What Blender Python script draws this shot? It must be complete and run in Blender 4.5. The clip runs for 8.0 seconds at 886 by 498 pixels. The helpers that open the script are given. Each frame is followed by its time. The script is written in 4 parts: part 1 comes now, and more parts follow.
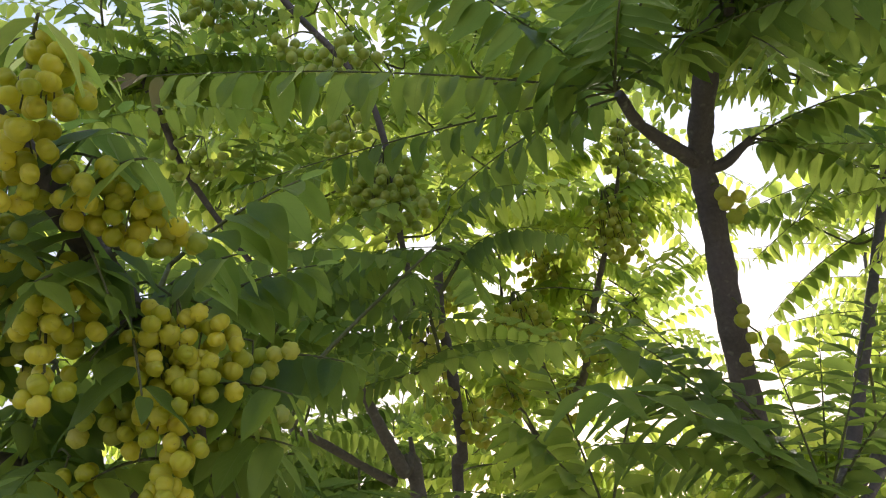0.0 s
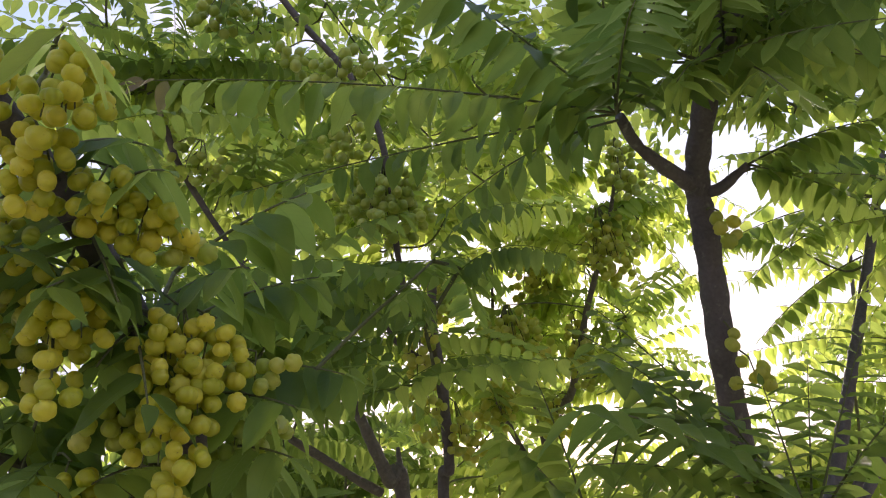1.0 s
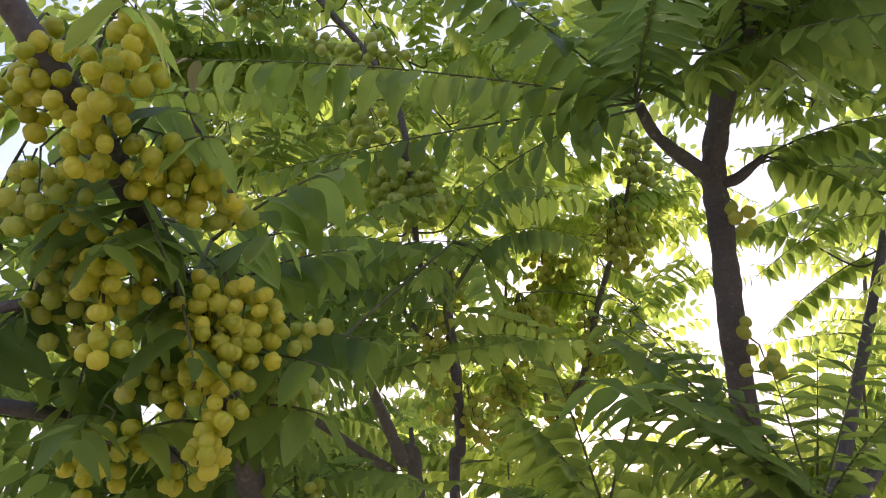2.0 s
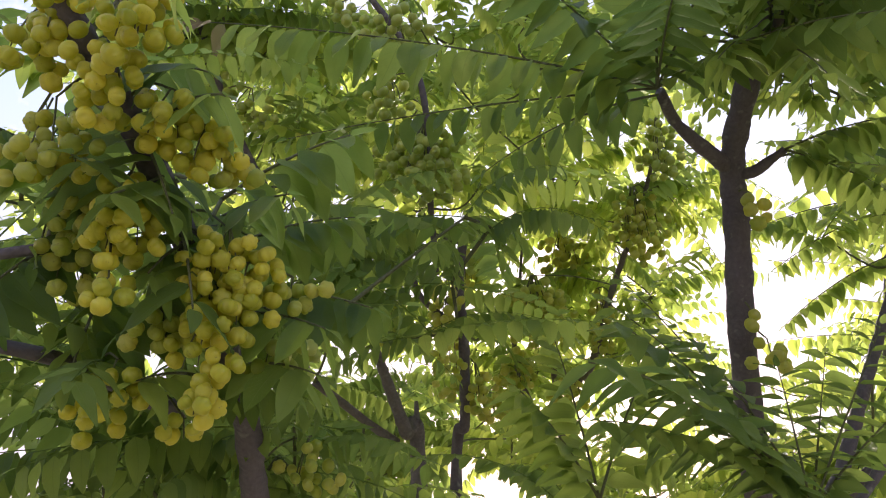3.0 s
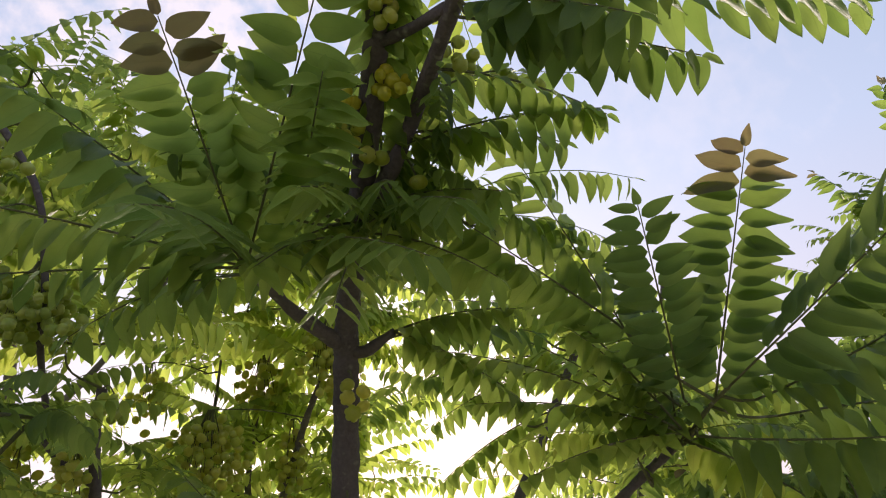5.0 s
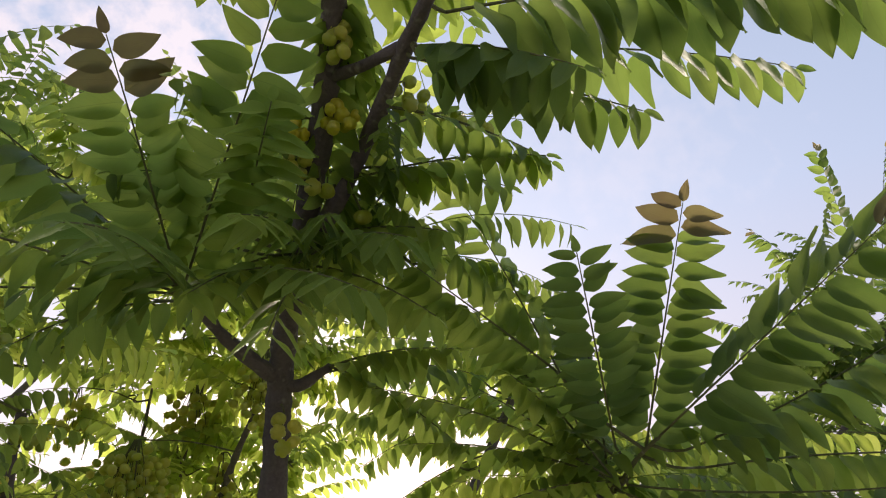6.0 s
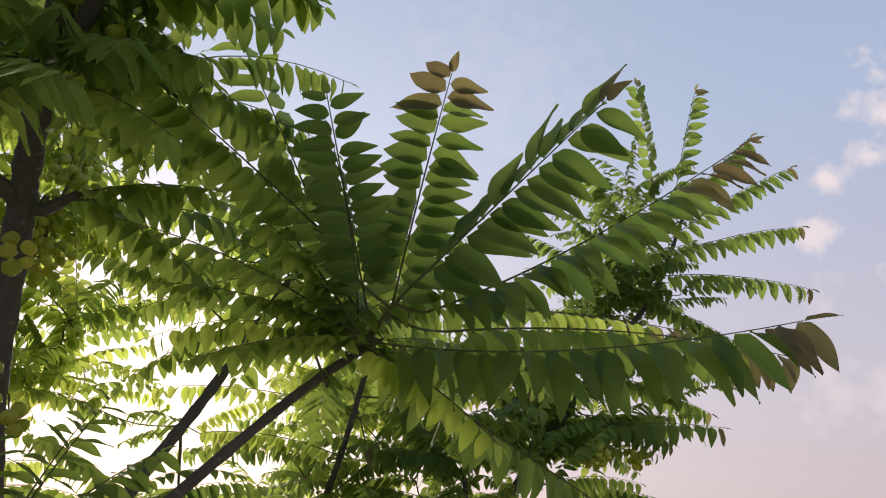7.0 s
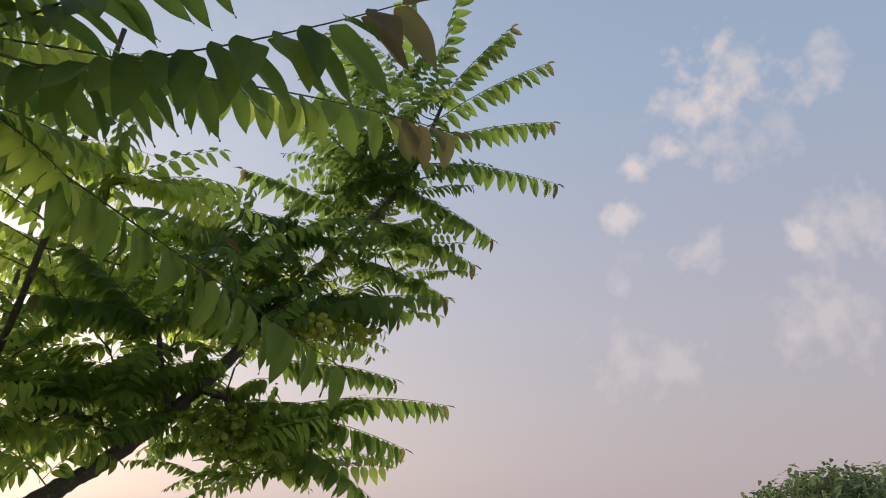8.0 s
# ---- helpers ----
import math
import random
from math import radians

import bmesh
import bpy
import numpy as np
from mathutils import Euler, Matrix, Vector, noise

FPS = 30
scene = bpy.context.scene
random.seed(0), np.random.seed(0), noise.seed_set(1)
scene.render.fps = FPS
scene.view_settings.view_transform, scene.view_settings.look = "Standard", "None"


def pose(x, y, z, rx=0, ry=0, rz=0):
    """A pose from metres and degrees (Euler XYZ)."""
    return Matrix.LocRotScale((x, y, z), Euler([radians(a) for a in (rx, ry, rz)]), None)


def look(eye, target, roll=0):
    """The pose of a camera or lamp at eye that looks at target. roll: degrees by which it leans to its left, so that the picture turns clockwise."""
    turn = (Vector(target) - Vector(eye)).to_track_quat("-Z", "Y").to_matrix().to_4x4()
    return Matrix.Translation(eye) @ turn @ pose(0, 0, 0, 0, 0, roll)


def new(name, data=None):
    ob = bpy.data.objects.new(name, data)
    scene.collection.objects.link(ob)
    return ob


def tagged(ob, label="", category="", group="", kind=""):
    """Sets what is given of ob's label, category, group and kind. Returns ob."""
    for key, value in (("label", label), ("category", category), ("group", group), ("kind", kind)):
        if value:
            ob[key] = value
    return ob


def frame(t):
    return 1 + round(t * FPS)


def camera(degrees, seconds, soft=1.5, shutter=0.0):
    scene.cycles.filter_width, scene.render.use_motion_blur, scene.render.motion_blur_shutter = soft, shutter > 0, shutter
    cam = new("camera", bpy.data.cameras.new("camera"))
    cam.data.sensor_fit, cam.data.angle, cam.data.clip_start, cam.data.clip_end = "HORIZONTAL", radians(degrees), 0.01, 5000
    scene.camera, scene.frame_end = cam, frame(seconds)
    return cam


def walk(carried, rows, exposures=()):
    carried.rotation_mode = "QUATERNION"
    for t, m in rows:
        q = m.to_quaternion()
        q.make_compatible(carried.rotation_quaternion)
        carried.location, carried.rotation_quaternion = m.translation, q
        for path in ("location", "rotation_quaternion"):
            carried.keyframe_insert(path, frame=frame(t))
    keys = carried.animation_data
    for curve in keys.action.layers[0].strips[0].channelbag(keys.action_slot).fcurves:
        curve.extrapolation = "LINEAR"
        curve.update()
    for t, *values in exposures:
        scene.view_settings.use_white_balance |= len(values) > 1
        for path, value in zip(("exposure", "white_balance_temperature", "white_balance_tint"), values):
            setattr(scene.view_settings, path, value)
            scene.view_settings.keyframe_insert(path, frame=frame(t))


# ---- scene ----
cam = camera(60.5, 8.0, soft=1.1)
PATH = [
    (0, pose(0.000, 0.000, 1.600, 113.50, 8.00, -0.00)),
    (0.5, pose(-0.012, -0.012, 1.624, 114.43, 7.24, -1.14)),
    (1, pose(-0.011, -0.010, 1.605, 113.92, 6.34, -1.65)),
    (1.5, pose(-0.008, -0.010, 1.587, 113.43, 5.54, -1.79)),
    (1.7, pose(-0.014, -0.016, 1.580, 113.24, 5.04, -1.68)),
    (2.8, pose(-0.042, -0.039, 1.593, 114.08, 3.41, -0.64)),
    (3, pose(-0.012, -0.030, 1.572, 111.97, 1.10, -1.21)),
    (3.5, pose(0.153, -0.020, 1.601, 109.88, 2.75, -4.93)),
    (4, pose(0.267, -0.015, 1.673, 109.48, 4.33, -9.14)),
    (4.5, pose(0.295, -0.052, 1.730, 114.04, 3.73, -11.98)),
    (4.7, pose(0.298, -0.064, 1.735, 115.17, 3.52, -13.03)),
    (5.8, pose(0.304, -0.055, 1.730, 118.60, 3.04, -18.87)),
    (6, pose(0.309, -0.066, 1.732, 118.98, 2.44, -19.55)),
    (6.5, pose(0.353, -0.078, 1.703, 117.91, 1.62, -23.70)),
    (7, pose(0.430, -0.098, 1.645, 112.42, 0.90, -32.32)),
    (7.5, pose(0.649, -0.097, 1.553, 110.58, 2.93, -34.85)),
    (8, pose(0.784, -0.065, 1.430, 109.40, 2.28, -45.81)),
]
walk(cam, PATH, exposures=((0, 0.96, 6450, 12), (1.0, 0.90, 6300, 22), (1.6, 1.06, 6250, 26), (3.0, 1.06, 6250, 26), (3.5, 1.12, 6250, 25), (4.0, 0.92, 6350, 24), (4.6, 0.58, 6500, 20), (6.0, 0.50, 6700, 18), (6.6, 0.43, 6650, 16), (7.2, 0.08, 6550, 14), (8.0, -0.08, 6500, 10)))

# ---- sky, sun ----
SUN_WAY = Vector((0.551, 0.937, 1.941)) - Vector((0.353, -0.078, 1.703))
SUN_WAY.normalize()
SUN_EL, SUN_AZ = math.asin(SUN_WAY.z), math.atan2(SUN_WAY.x, SUN_WAY.y)


def build_world():
    world = bpy.data.worlds.new("sky")
    scene.world = world
    world.use_nodes = True
    nt = world.node_tree
    nt.nodes.clear()
    N, L = nt.nodes, nt.links

    def node(kind, **kw):
        n = N.new(kind)
        for k, v in kw.items():
            if k == "op":
                n.operation = v
            elif k == "clamp":
                n.use_clamp = v
        return n

    def mth(op, a, b=None, clamp=False):
        n = node("ShaderNodeMath", op=op, clamp=clamp)
        for i, v in enumerate((a, b)):
            if v is None:
                continue
            if isinstance(v, (int, float)):
                n.inputs[i].default_value = v
            else:
                L.new(v, n.inputs[i])
        return n.outputs[0]

    def dot(vec, way):
        n = node("ShaderNodeVectorMath", op="DOT_PRODUCT")
        L.new(vec, n.inputs[0])
        n.inputs[1].default_value = way
        return n.outputs["Value"]

    def mix(fac, a, b):
        n = N.new("ShaderNodeMix")
        n.data_type = "RGBA"
        if isinstance(fac, float):
            n.inputs[0].default_value = fac
        else:
            L.new(fac, n.inputs[0])
        for k, v in ((6, a), (7, b)):
            if isinstance(v, tuple):
                n.inputs[k].default_value = (*v, 1)
            else:
                L.new(v, n.inputs[k])
        return n.outputs[2]

    co = N.new("ShaderNodeTexCoord").outputs["Generated"]
    sky = N.new("ShaderNodeTexSky")
    sky.sky_type, sky.sun_disc = "NISHITA", False
    sky.sun_elevation, sky.sun_rotation = max(SUN_EL, radians(6)), SUN_AZ
    sky.dust_density, sky.air_density = 3.0, 1.2
    nish = node("ShaderNodeVectorMath", op="SCALE")
    L.new(sky.outputs[0], nish.inputs[0])
    nish.inputs["Scale"].default_value = 0.06
    # hazy evening air: rose at the horizon, pale blue overhead
    up = dot(co, (0, 0, 1))
    ramp = N.new("ShaderNodeValToRGB")
    L.new(up, ramp.inputs[0])
    els = ramp.color_ramp.elements
    els[0].position, els[0].color = 0.0, HAZE[0]
    els[1].position, els[1].color = 1.0, HAZE[3]
    for p, c in ((0.22, HAZE[1]), (0.5, HAZE[2])):
        e = els.new(p)
        e.color = c
    base = mix(0.18, ramp.outputs[0], nish.outputs[0])
    # small evening clouds
    noise_n = N.new("ShaderNodeTexNoise")
    noise_n.inputs["Scale"].default_value, noise_n.inputs["Detail"].default_value = 30.0, 7.0
    noise_n.inputs["Roughness"].default_value = 0.55
    L.new(co, noise_n.inputs["Vector"])
    wob = mth("SUBTRACT", noise_n.outputs[0], 0.5)
    cloud = None
    for way, size, much in CLOUDS:
        d = node("ShaderNodeVectorMath", op="DISTANCE")
        L.new(co, d.inputs[0])
        d.inputs[1].default_value = Vector(way).normalized()
        r = mth("ADD", mth("DIVIDE", d.outputs["Value"], size * 1.25), mth("MULTIPLY", wob, 4.2))
        v = mth("MULTIPLY", mth("MULTIPLY", mth("SUBTRACT", 1.15, r), 0.85, True), much)
        cloud = v if cloud is None else mth("MAXIMUM", cloud, v)
    base = mix(cloud, base, CLOUD_COLOUR)
    # the veiled sun's glow
    s = mth("MAXIMUM", dot(co, SUN_WAY), 0.0)
    wide, near = mth("POWER", s, GLOW[0]), mth("POWER", s, GLOW[2])
    glow = mth("ADD", mth("MULTIPLY", wide, GLOW[1]), mth("MULTIPLY", near, GLOW[3]))
    gcol = node("ShaderNodeVectorMath", op="SCALE")
    gcol.inputs[0].default_value = (1.0, 0.90, 0.84)
    L.new(glow, gcol.inputs["Scale"])
    total = node("ShaderNodeVectorMath", op="ADD")
    L.new(base, total.inputs[0])
    L.new(gcol.outputs[0], total.inputs[1])
    bg = N.new("ShaderNodeBackground")
    L.new(total.outputs[0], bg.inputs[0])
    bg.inputs[1].default_value = SKY_STRENGTH
    out = N.new("ShaderNodeOutputWorld")
    L.new(bg.outputs[0], out.inputs[0])


HAZE = [(0.59, 0.50, 0.525, 1), (0.538, 0.52, 0.607, 1), (0.398, 0.498, 0.672, 1), (0.25, 0.35, 0.515, 1)]
CLOUD_COLOUR = (0.74, 0.66, 0.66)
GLOW = (5.0, 0.19, 50.0, 0.36)
SKY_STRENGTH = 1.0
EYE8 = Vector((0.784, -0.065, 1.430))
CLOUDS = [(Vector(w) - EYE8, s, m) for w, s, m in (
    ((1.673, 0.271, 1.948), 0.040, 0.9), ((1.654, 0.306, 1.922), 0.030, 0.8), ((1.688, 0.242, 1.975), 0.026, 0.7),
    ((1.620, 0.375, 1.856), 0.016, 0.9), ((1.647, 0.338, 1.873), 0.019, 0.8), ((1.701, 0.282, 1.868), 0.028, 0.55),
    ((1.727, 0.244, 1.890), 0.030, 0.4), ((1.762, 0.176, 1.950), 0.022, 0.6), ((1.765, 0.154, 1.988), 0.018, 0.5),
    ((1.621, 0.406, 1.792), 0.017, 0.8), ((1.705, 0.342, 1.744), 0.020, 0.6), ((1.640, 0.423, 1.720), 0.017, 0.4),
    ((1.802, 0.233, 1.757), 0.018, 0.8), ((1.837, 0.186, 1.776), 0.036, 0.5), ((1.875, 0.161, 1.746), 0.03, 0.6),
    ((1.838, 0.245, 1.658), 0.040, 0.5), ((1.669, 0.447, 1.613), 0.034, 0.45), ((1.713, 0.407, 1.600), 0.030, 0.4),
    # a pale veil of cloud over the sun
    ((0.708, 0.668, 2.105), 0.13, 0.6), ((0.594, 0.726, 2.012), 0.16, 0.6), ((0.625, 0.621, 2.14), 0.12, 0.5), ((1.294, 0.578, 2.001), 0.1, 0.12))]
build_world()

sun_data = bpy.data.lights.new("sun", "SUN")
sun_data.energy, sun_data.angle, sun_data.color = 5.0, radians(30), (1.0, 0.88, 0.72)
sun = new("sun", sun_data)
sun.matrix_world = look(SUN_WAY * 30 + Vector((0, 0, 2)), (0, 0, 2))


# ---- materials ----
def shader(name):
    m = bpy.data.materials.new(name)
    m.use_nodes = True
    m.node_tree.nodes.clear()
    return m, m.node_tree.nodes, m.node_tree.links


def link_math(N, L, op, a, b=0.0, clamp=False):
    n = N.new("ShaderNodeMath")
    n.operation, n.use_clamp = op, clamp
    for i, v in enumerate((a, b)):
        if isinstance(v, (int, float)):
            n.inputs[i].default_value = v
        else:
            L.new(v, n.inputs[i])
    return n.outputs[0]


def two_tone(N, L, fac, a, b):
    n = N.new("ShaderNodeMix")
    n.data_type = "RGBA"
    L.new(fac, n.inputs[0])
    for k, v in ((6, a), (7, b)):
        if isinstance(v, tuple):
            n.inputs[k].default_value = (*v, 1)
        else:
            L.new(v, n.inputs[k])
    return n.outputs[2]


def leaf_material(name, dark, light, glow_dark, glow_light, through_part=0.45, rough=0.42):
    """A thin leaf: green face with paler veins, and daylight coming through it."""
    m, N, L = shader(name)
    info = N.new("ShaderNodeObjectInfo").outputs["Random"]
    isle = N.new("ShaderNodeNewGeometry").outputs["Random Per Island"]
    rnd = link_math(N, L, "FRACT", link_math(N, L, "ADD", link_math(N, L, "MULTIPLY", info, 3.7), isle))
    uv = N.new("ShaderNodeUVMap")
    uv.uv_map = "leaf"
    sep = N.new("ShaderNodeSeparateXYZ")
    L.new(uv.outputs[0], sep.inputs[0])
    across = link_math(N, L, "ABSOLUTE", link_math(N, L, "SUBTRACT", sep.outputs[0], 0.5))
    # side veins run forward from the midrib
    ph = link_math(N, L, "SUBTRACT", link_math(N, L, "MULTIPLY", sep.outputs[1], 9.0), link_math(N, L, "MULTIPLY", across, 5.0))
    tri = link_math(N, L, "ABSOLUTE", link_math(N, L, "SUBTRACT", link_math(N, L, "FRACT", ph), 0.5))
    vein = link_math(N, L, "SUBTRACT", 1.0, link_math(N, L, "MULTIPLY", tri, 14.0), True)
    mid = link_math(N, L, "SUBTRACT", 1.0, link_math(N, L, "MULTIPLY", across, 34.0), True)
    veins = link_math(N, L, "MAXIMUM", link_math(N, L, "MULTIPLY", vein, 0.5), mid)
    tex = N.new("ShaderNodeTexNoise")
    tex.inputs["Scale"].default_value, tex.inputs["Detail"].default_value = 45.0, 4.0
    geo = N.new("ShaderNodeNewGeometry")
    L.new(geo.outputs["Position"], tex.inputs["Vector"])
    blotch = link_math(N, L, "MULTIPLY", link_math(N, L, "SUBTRACT", tex.outputs[0], 0.5), 0.9)
    f = link_math(N, L, "ADD", rnd, blotch, True)
    face = two_tone(N, L, link_math(N, L, "MULTIPLY", veins, 0.45), two_tone(N, L, f, dark, light), tuple(min(1, c * 1.9) for c in light))
    back = two_tone(N, L, link_math(N, L, "MULTIPLY", veins, 0.65), two_tone(N, L, f, glow_dark, glow_light), tuple(c * 0.55 for c in glow_light))
    rim = link_math(N, L, "MULTIPLY", link_math(N, L, "SUBTRACT", across, 0.465), 28.0, True)
    face = two_tone(N, L, link_math(N, L, "MULTIPLY", rim, 0.5), face, tuple(min(1, c * 2.2) for c in light))
    # brown flecks
    fleck = N.new("ShaderNodeTexNoise")
    fleck.inputs["Scale"].default_value, fleck.inputs["Detail"].default_value = 130.0, 2.0
    L.new(geo.outputs["Position"], fleck.inputs["Vector"])
    spots = link_math(N, L, "MULTIPLY", link_math(N, L, "SUBTRACT", fleck.outputs[0], 0.70), 8.0, True)
    face = two_tone(N, L, spots, face, (0.09, 0.06, 0.02))
    bump = N.new("ShaderNodeBump")
    bump.inputs["Strength"].default_value, bump.inputs["Distance"].default_value = 0.35, 0.0012
    L.new(link_math(N, L, "SUBTRACT", blotch, veins), bump.inputs["Height"])
    p = N.new("ShaderNodeBsdfPrincipled")
    L.new(face, p.inputs["Base Color"])
    p.inputs["Roughness"].default_value = rough
    p.inputs["Specular IOR Level"].default_value = 0.20
    L.new(bump.outputs[0], p.inputs["Normal"])
    t = N.new("ShaderNodeBsdfTranslucent")
    L.new(back, t.inputs["Color"])
    mx = N.new("ShaderNodeMixShader")
    mx.inputs[0].default_value = through_part
    L.new(p.outputs[0], mx.inputs[1])
    L.new(t.outputs[0], mx.inputs[2])
    o = N.new("ShaderNodeOutputMaterial")
    L.new(mx.outputs[0], o.inputs[0])
    return m


def bark_material(name, dark, light, scale=1.0):
    m, N, L = shader(name)
    geo = N.new("ShaderNodeNewGeometry").outputs["Position"]
    big, fine = N.new("ShaderNodeTexNoise"), N.new("ShaderNodeTexNoise")
    big.inputs["Scale"].default_value, big.inputs["Detail"].default_value = 22.0 * scale, 4.0
    fine.inputs["Scale"].default_value, fine.inputs["Detail"].default_value = 190.0 * scale, 5.0
    ring = N.new("ShaderNodeTexWave")
    ring.bands_direction = "Z"
    ring.inputs["Scale"].default_value, ring.inputs["Distortion"].default_value = 26.0 * scale, 6.0
    for n in (big, fine, ring):
        L.new(geo, n.inputs["Vector"])
    f = link_math(N, L, "ADD", link_math(N, L, "MULTIPLY", big.outputs[0], 0.9), link_math(N, L, "MULTIPLY", link_math(N, L, "SUBTRACT", fine.outputs[0], 0.5), 0.8), True)
    col = two_tone(N, L, f, dark, light)
    lichen = N.new("ShaderNodeTexNoise")
    lichen.inputs["Scale"].default_value = 60.0
    L.new(geo, lichen.inputs["Vector"])
    col = two_tone(N, L, link_math(N, L, "MULTIPLY", link_math(N, L, "SUBTRACT", lichen.outputs[0], 0.62), 5.0, True), col, (0.26, 0.25, 0.20))
    bump = N.new("ShaderNodeBump")
    bump.inputs["Strength"].default_value, bump.inputs["Distance"].default_value = 0.8, 0.003
    L.new(link_math(N, L, "ADD", fine.outputs[0], link_math(N, L, "MULTIPLY", ring.outputs["Fac"], 0.10)), bump.inputs["Height"])
    p = N.new("ShaderNodeBsdfPrincipled")
    L.new(col, p.inputs["Base Color"])
    p.inputs["Roughness"].default_value = 0.85
    L.new(bump.outputs[0], p.inputs["Normal"])
    o = N.new("ShaderNodeOutputMaterial")
    L.new(p.outputs[0], o.inputs[0])
    return m


def berry_material(name, dark, light, through_part=0.3):
    """Waxy ribbed skin, slightly see-through."""
    m, N, L = shader(name)
    info = N.new("ShaderNodeObjectInfo").outputs["Random"]
    isle = N.new("ShaderNodeNewGeometry").outputs["Random Per Island"]
    rnd = link_math(N, L, "FRACT", link_math(N, L, "ADD", link_math(N, L, "MULTIPLY", info, 5.3), isle))
    geo = N.new("ShaderNodeNewGeometry").outputs["Position"]
    tex = N.new("ShaderNodeTexNoise")
    tex.inputs["Scale"].default_value, tex.inputs["Detail"].default_value = 110.0, 4.0
    L.new(geo, tex.inputs["Vector"])
    f = link_math(N, L, "ADD", rnd, link_math(N, L, "MULTIPLY", link_math(N, L, "SUBTRACT", tex.outputs[0], 0.5), 0.8), True)
    col = two_tone(N, L, f, dark, light)
    dots = N.new("ShaderNodeTexNoise")
    dots.inputs["Scale"].default_value = 420.0
    L.new(geo, dots.inputs["Vector"])
    col = two_tone(N, L, link_math(N, L, "MULTIPLY", link_math(N, L, "SUBTRACT", dots.outputs[0], 0.68), 6.0, True), col, (0.20, 0.13, 0.04))
    p = N.new("ShaderNodeBsdfPrincipled")
    L.new(col, p.inputs["Base Color"])
    p.inputs["Roughness"].default_value = 0.42
    p.inputs["Subsurface Weight"].default_value = 0.65
    p.inputs["Subsurface Radius"].default_value = (1.0, 0.9, 0.22)
    p.inputs["Subsurface Scale"].default_value = 0.007
    t = N.new("ShaderNodeBsdfTranslucent")
    L.new(col, t.inputs["Color"])
    mx = N.new("ShaderNodeMixShader")
    mx.inputs[0].default_value = through_part
    L.new(p.outputs[0], mx.inputs[1])
    L.new(t.outputs[0], mx.inputs[2])
    o = N.new("ShaderNodeOutputMaterial")
    L.new(mx.outputs[0], o.inputs[0])
    return m


def ground_material():
    m, N, L = shader("grassy_soil")
    geo = N.new("ShaderNodeNewGeometry").outputs["Position"]
    a, b = N.new("ShaderNodeTexNoise"), N.new("ShaderNodeTexNoise")
    a.inputs["Scale"].default_value, a.inputs["Detail"].default_value = 0.7, 6.0
    b.inputs["Scale"].default_value, b.inputs["Detail"].default_value = 18.0, 6.0
    for n in (a, b):
        L.new(geo, n.inputs["Vector"])
    f = link_math(N, L, "ADD", link_math(N, L, "MULTIPLY", a.outputs[0], 1.2), link_math(N, L, "SUBTRACT", b.outputs[0], 0.6), True)
    col = two_tone(N, L, f, (0.36, 0.29, 0.21), (0.20, 0.23, 0.10))
    bump = N.new("ShaderNodeBump")
    bump.inputs["Distance"].default_value = 0.04
    L.new(b.outputs[0], bump.inputs["Height"])
    p = N.new("ShaderNodeBsdfPrincipled")
    L.new(col, p.inputs["Base Color"])
    p.inputs["Roughness"].default_value = 0.95
    L.new(bump.outputs[0], p.inputs["Normal"])
    o = N.new("ShaderNodeOutputMaterial")
    L.new(p.outputs[0], o.inputs[0])
    return m


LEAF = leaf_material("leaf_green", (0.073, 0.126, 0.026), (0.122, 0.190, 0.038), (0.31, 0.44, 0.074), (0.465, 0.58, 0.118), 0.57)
# same leaf, with the sun from behind put into a paler, yellower colour
LEAF_SUNLIT = leaf_material("leaf_sunlit_yellow_green", (0.112, 0.190, 0.031), (0.180, 0.260, 0.045), (0.53, 0.68, 0.108), (0.72, 0.80, 0.165), 0.64)
# same leaf again, darkened in colour for the shade on near and dense fronds
LEAF_SHADED = leaf_material("leaf_shaded_deep_green", (0.052, 0.093, 0.023), (0.087, 0.143, 0.034), (0.195, 0.31, 0.056), (0.31, 0.42, 0.088), 0.51)
LEAF_FAR = leaf_material("leaf_dull_green", (0.095, 0.130, 0.070), (0.150, 0.190, 0.100), (0.20, 0.27, 0.11), (0.28, 0.34, 0.14), 0.40, 0.55)
LEAF_RED = leaf_material("leaf_young_bronze", (0.105, 0.082, 0.046), (0.140, 0.122, 0.056), (0.22, 0.165, 0.075), (0.27, 0.25, 0.095), 0.55)
BARK = bark_material("bark_dark", (0.060, 0.050, 0.051), (0.160, 0.134, 0.130))
BARK_GREY = bark_material("bark_grey_brown", (0.080, 0.066, 0.058), (0.21, 0.180, 0.158))
STEM = bark_material("stem_brown_green", (0.075, 0.085, 0.03), (0.15, 0.15, 0.06), 2.0)
BERRY = berry_material("berry_yellow", (0.46, 0.48, 0.04), (0.74, 0.67, 0.08), 0.4)
BERRY_GREEN = berry_material("berry_green", (0.33, 0.42, 0.07), (0.52, 0.57, 0.14), 0.4)
BERRY_MIX = berry_material("berry_yellow_green", (0.44, 0.50, 0.08), (0.66, 0.64, 0.15), 0.5)
GROUND = ground_material()


# ---- building helpers ----
def mesh_of(name, verts, faces, material, uvs=None, smooth=True):
    me = bpy.data.meshes.new(name)
    me.from_pydata([tuple(v) for v in verts], [], faces)
    if uvs is not None:
        layer = me.uv_layers.new(name="leaf")
        idx = np.empty(len(me.loops), dtype=np.int32)
        me.loops.foreach_get("vertex_index", idx)
        layer.data.foreach_set("uv", np.asarray(uvs, dtype=np.float32)[idx].ravel())
    me.polygons.foreach_set("use_smooth", [smooth] * len(me.polygons))
    me.materials.append(material)
    me.update()
    return me


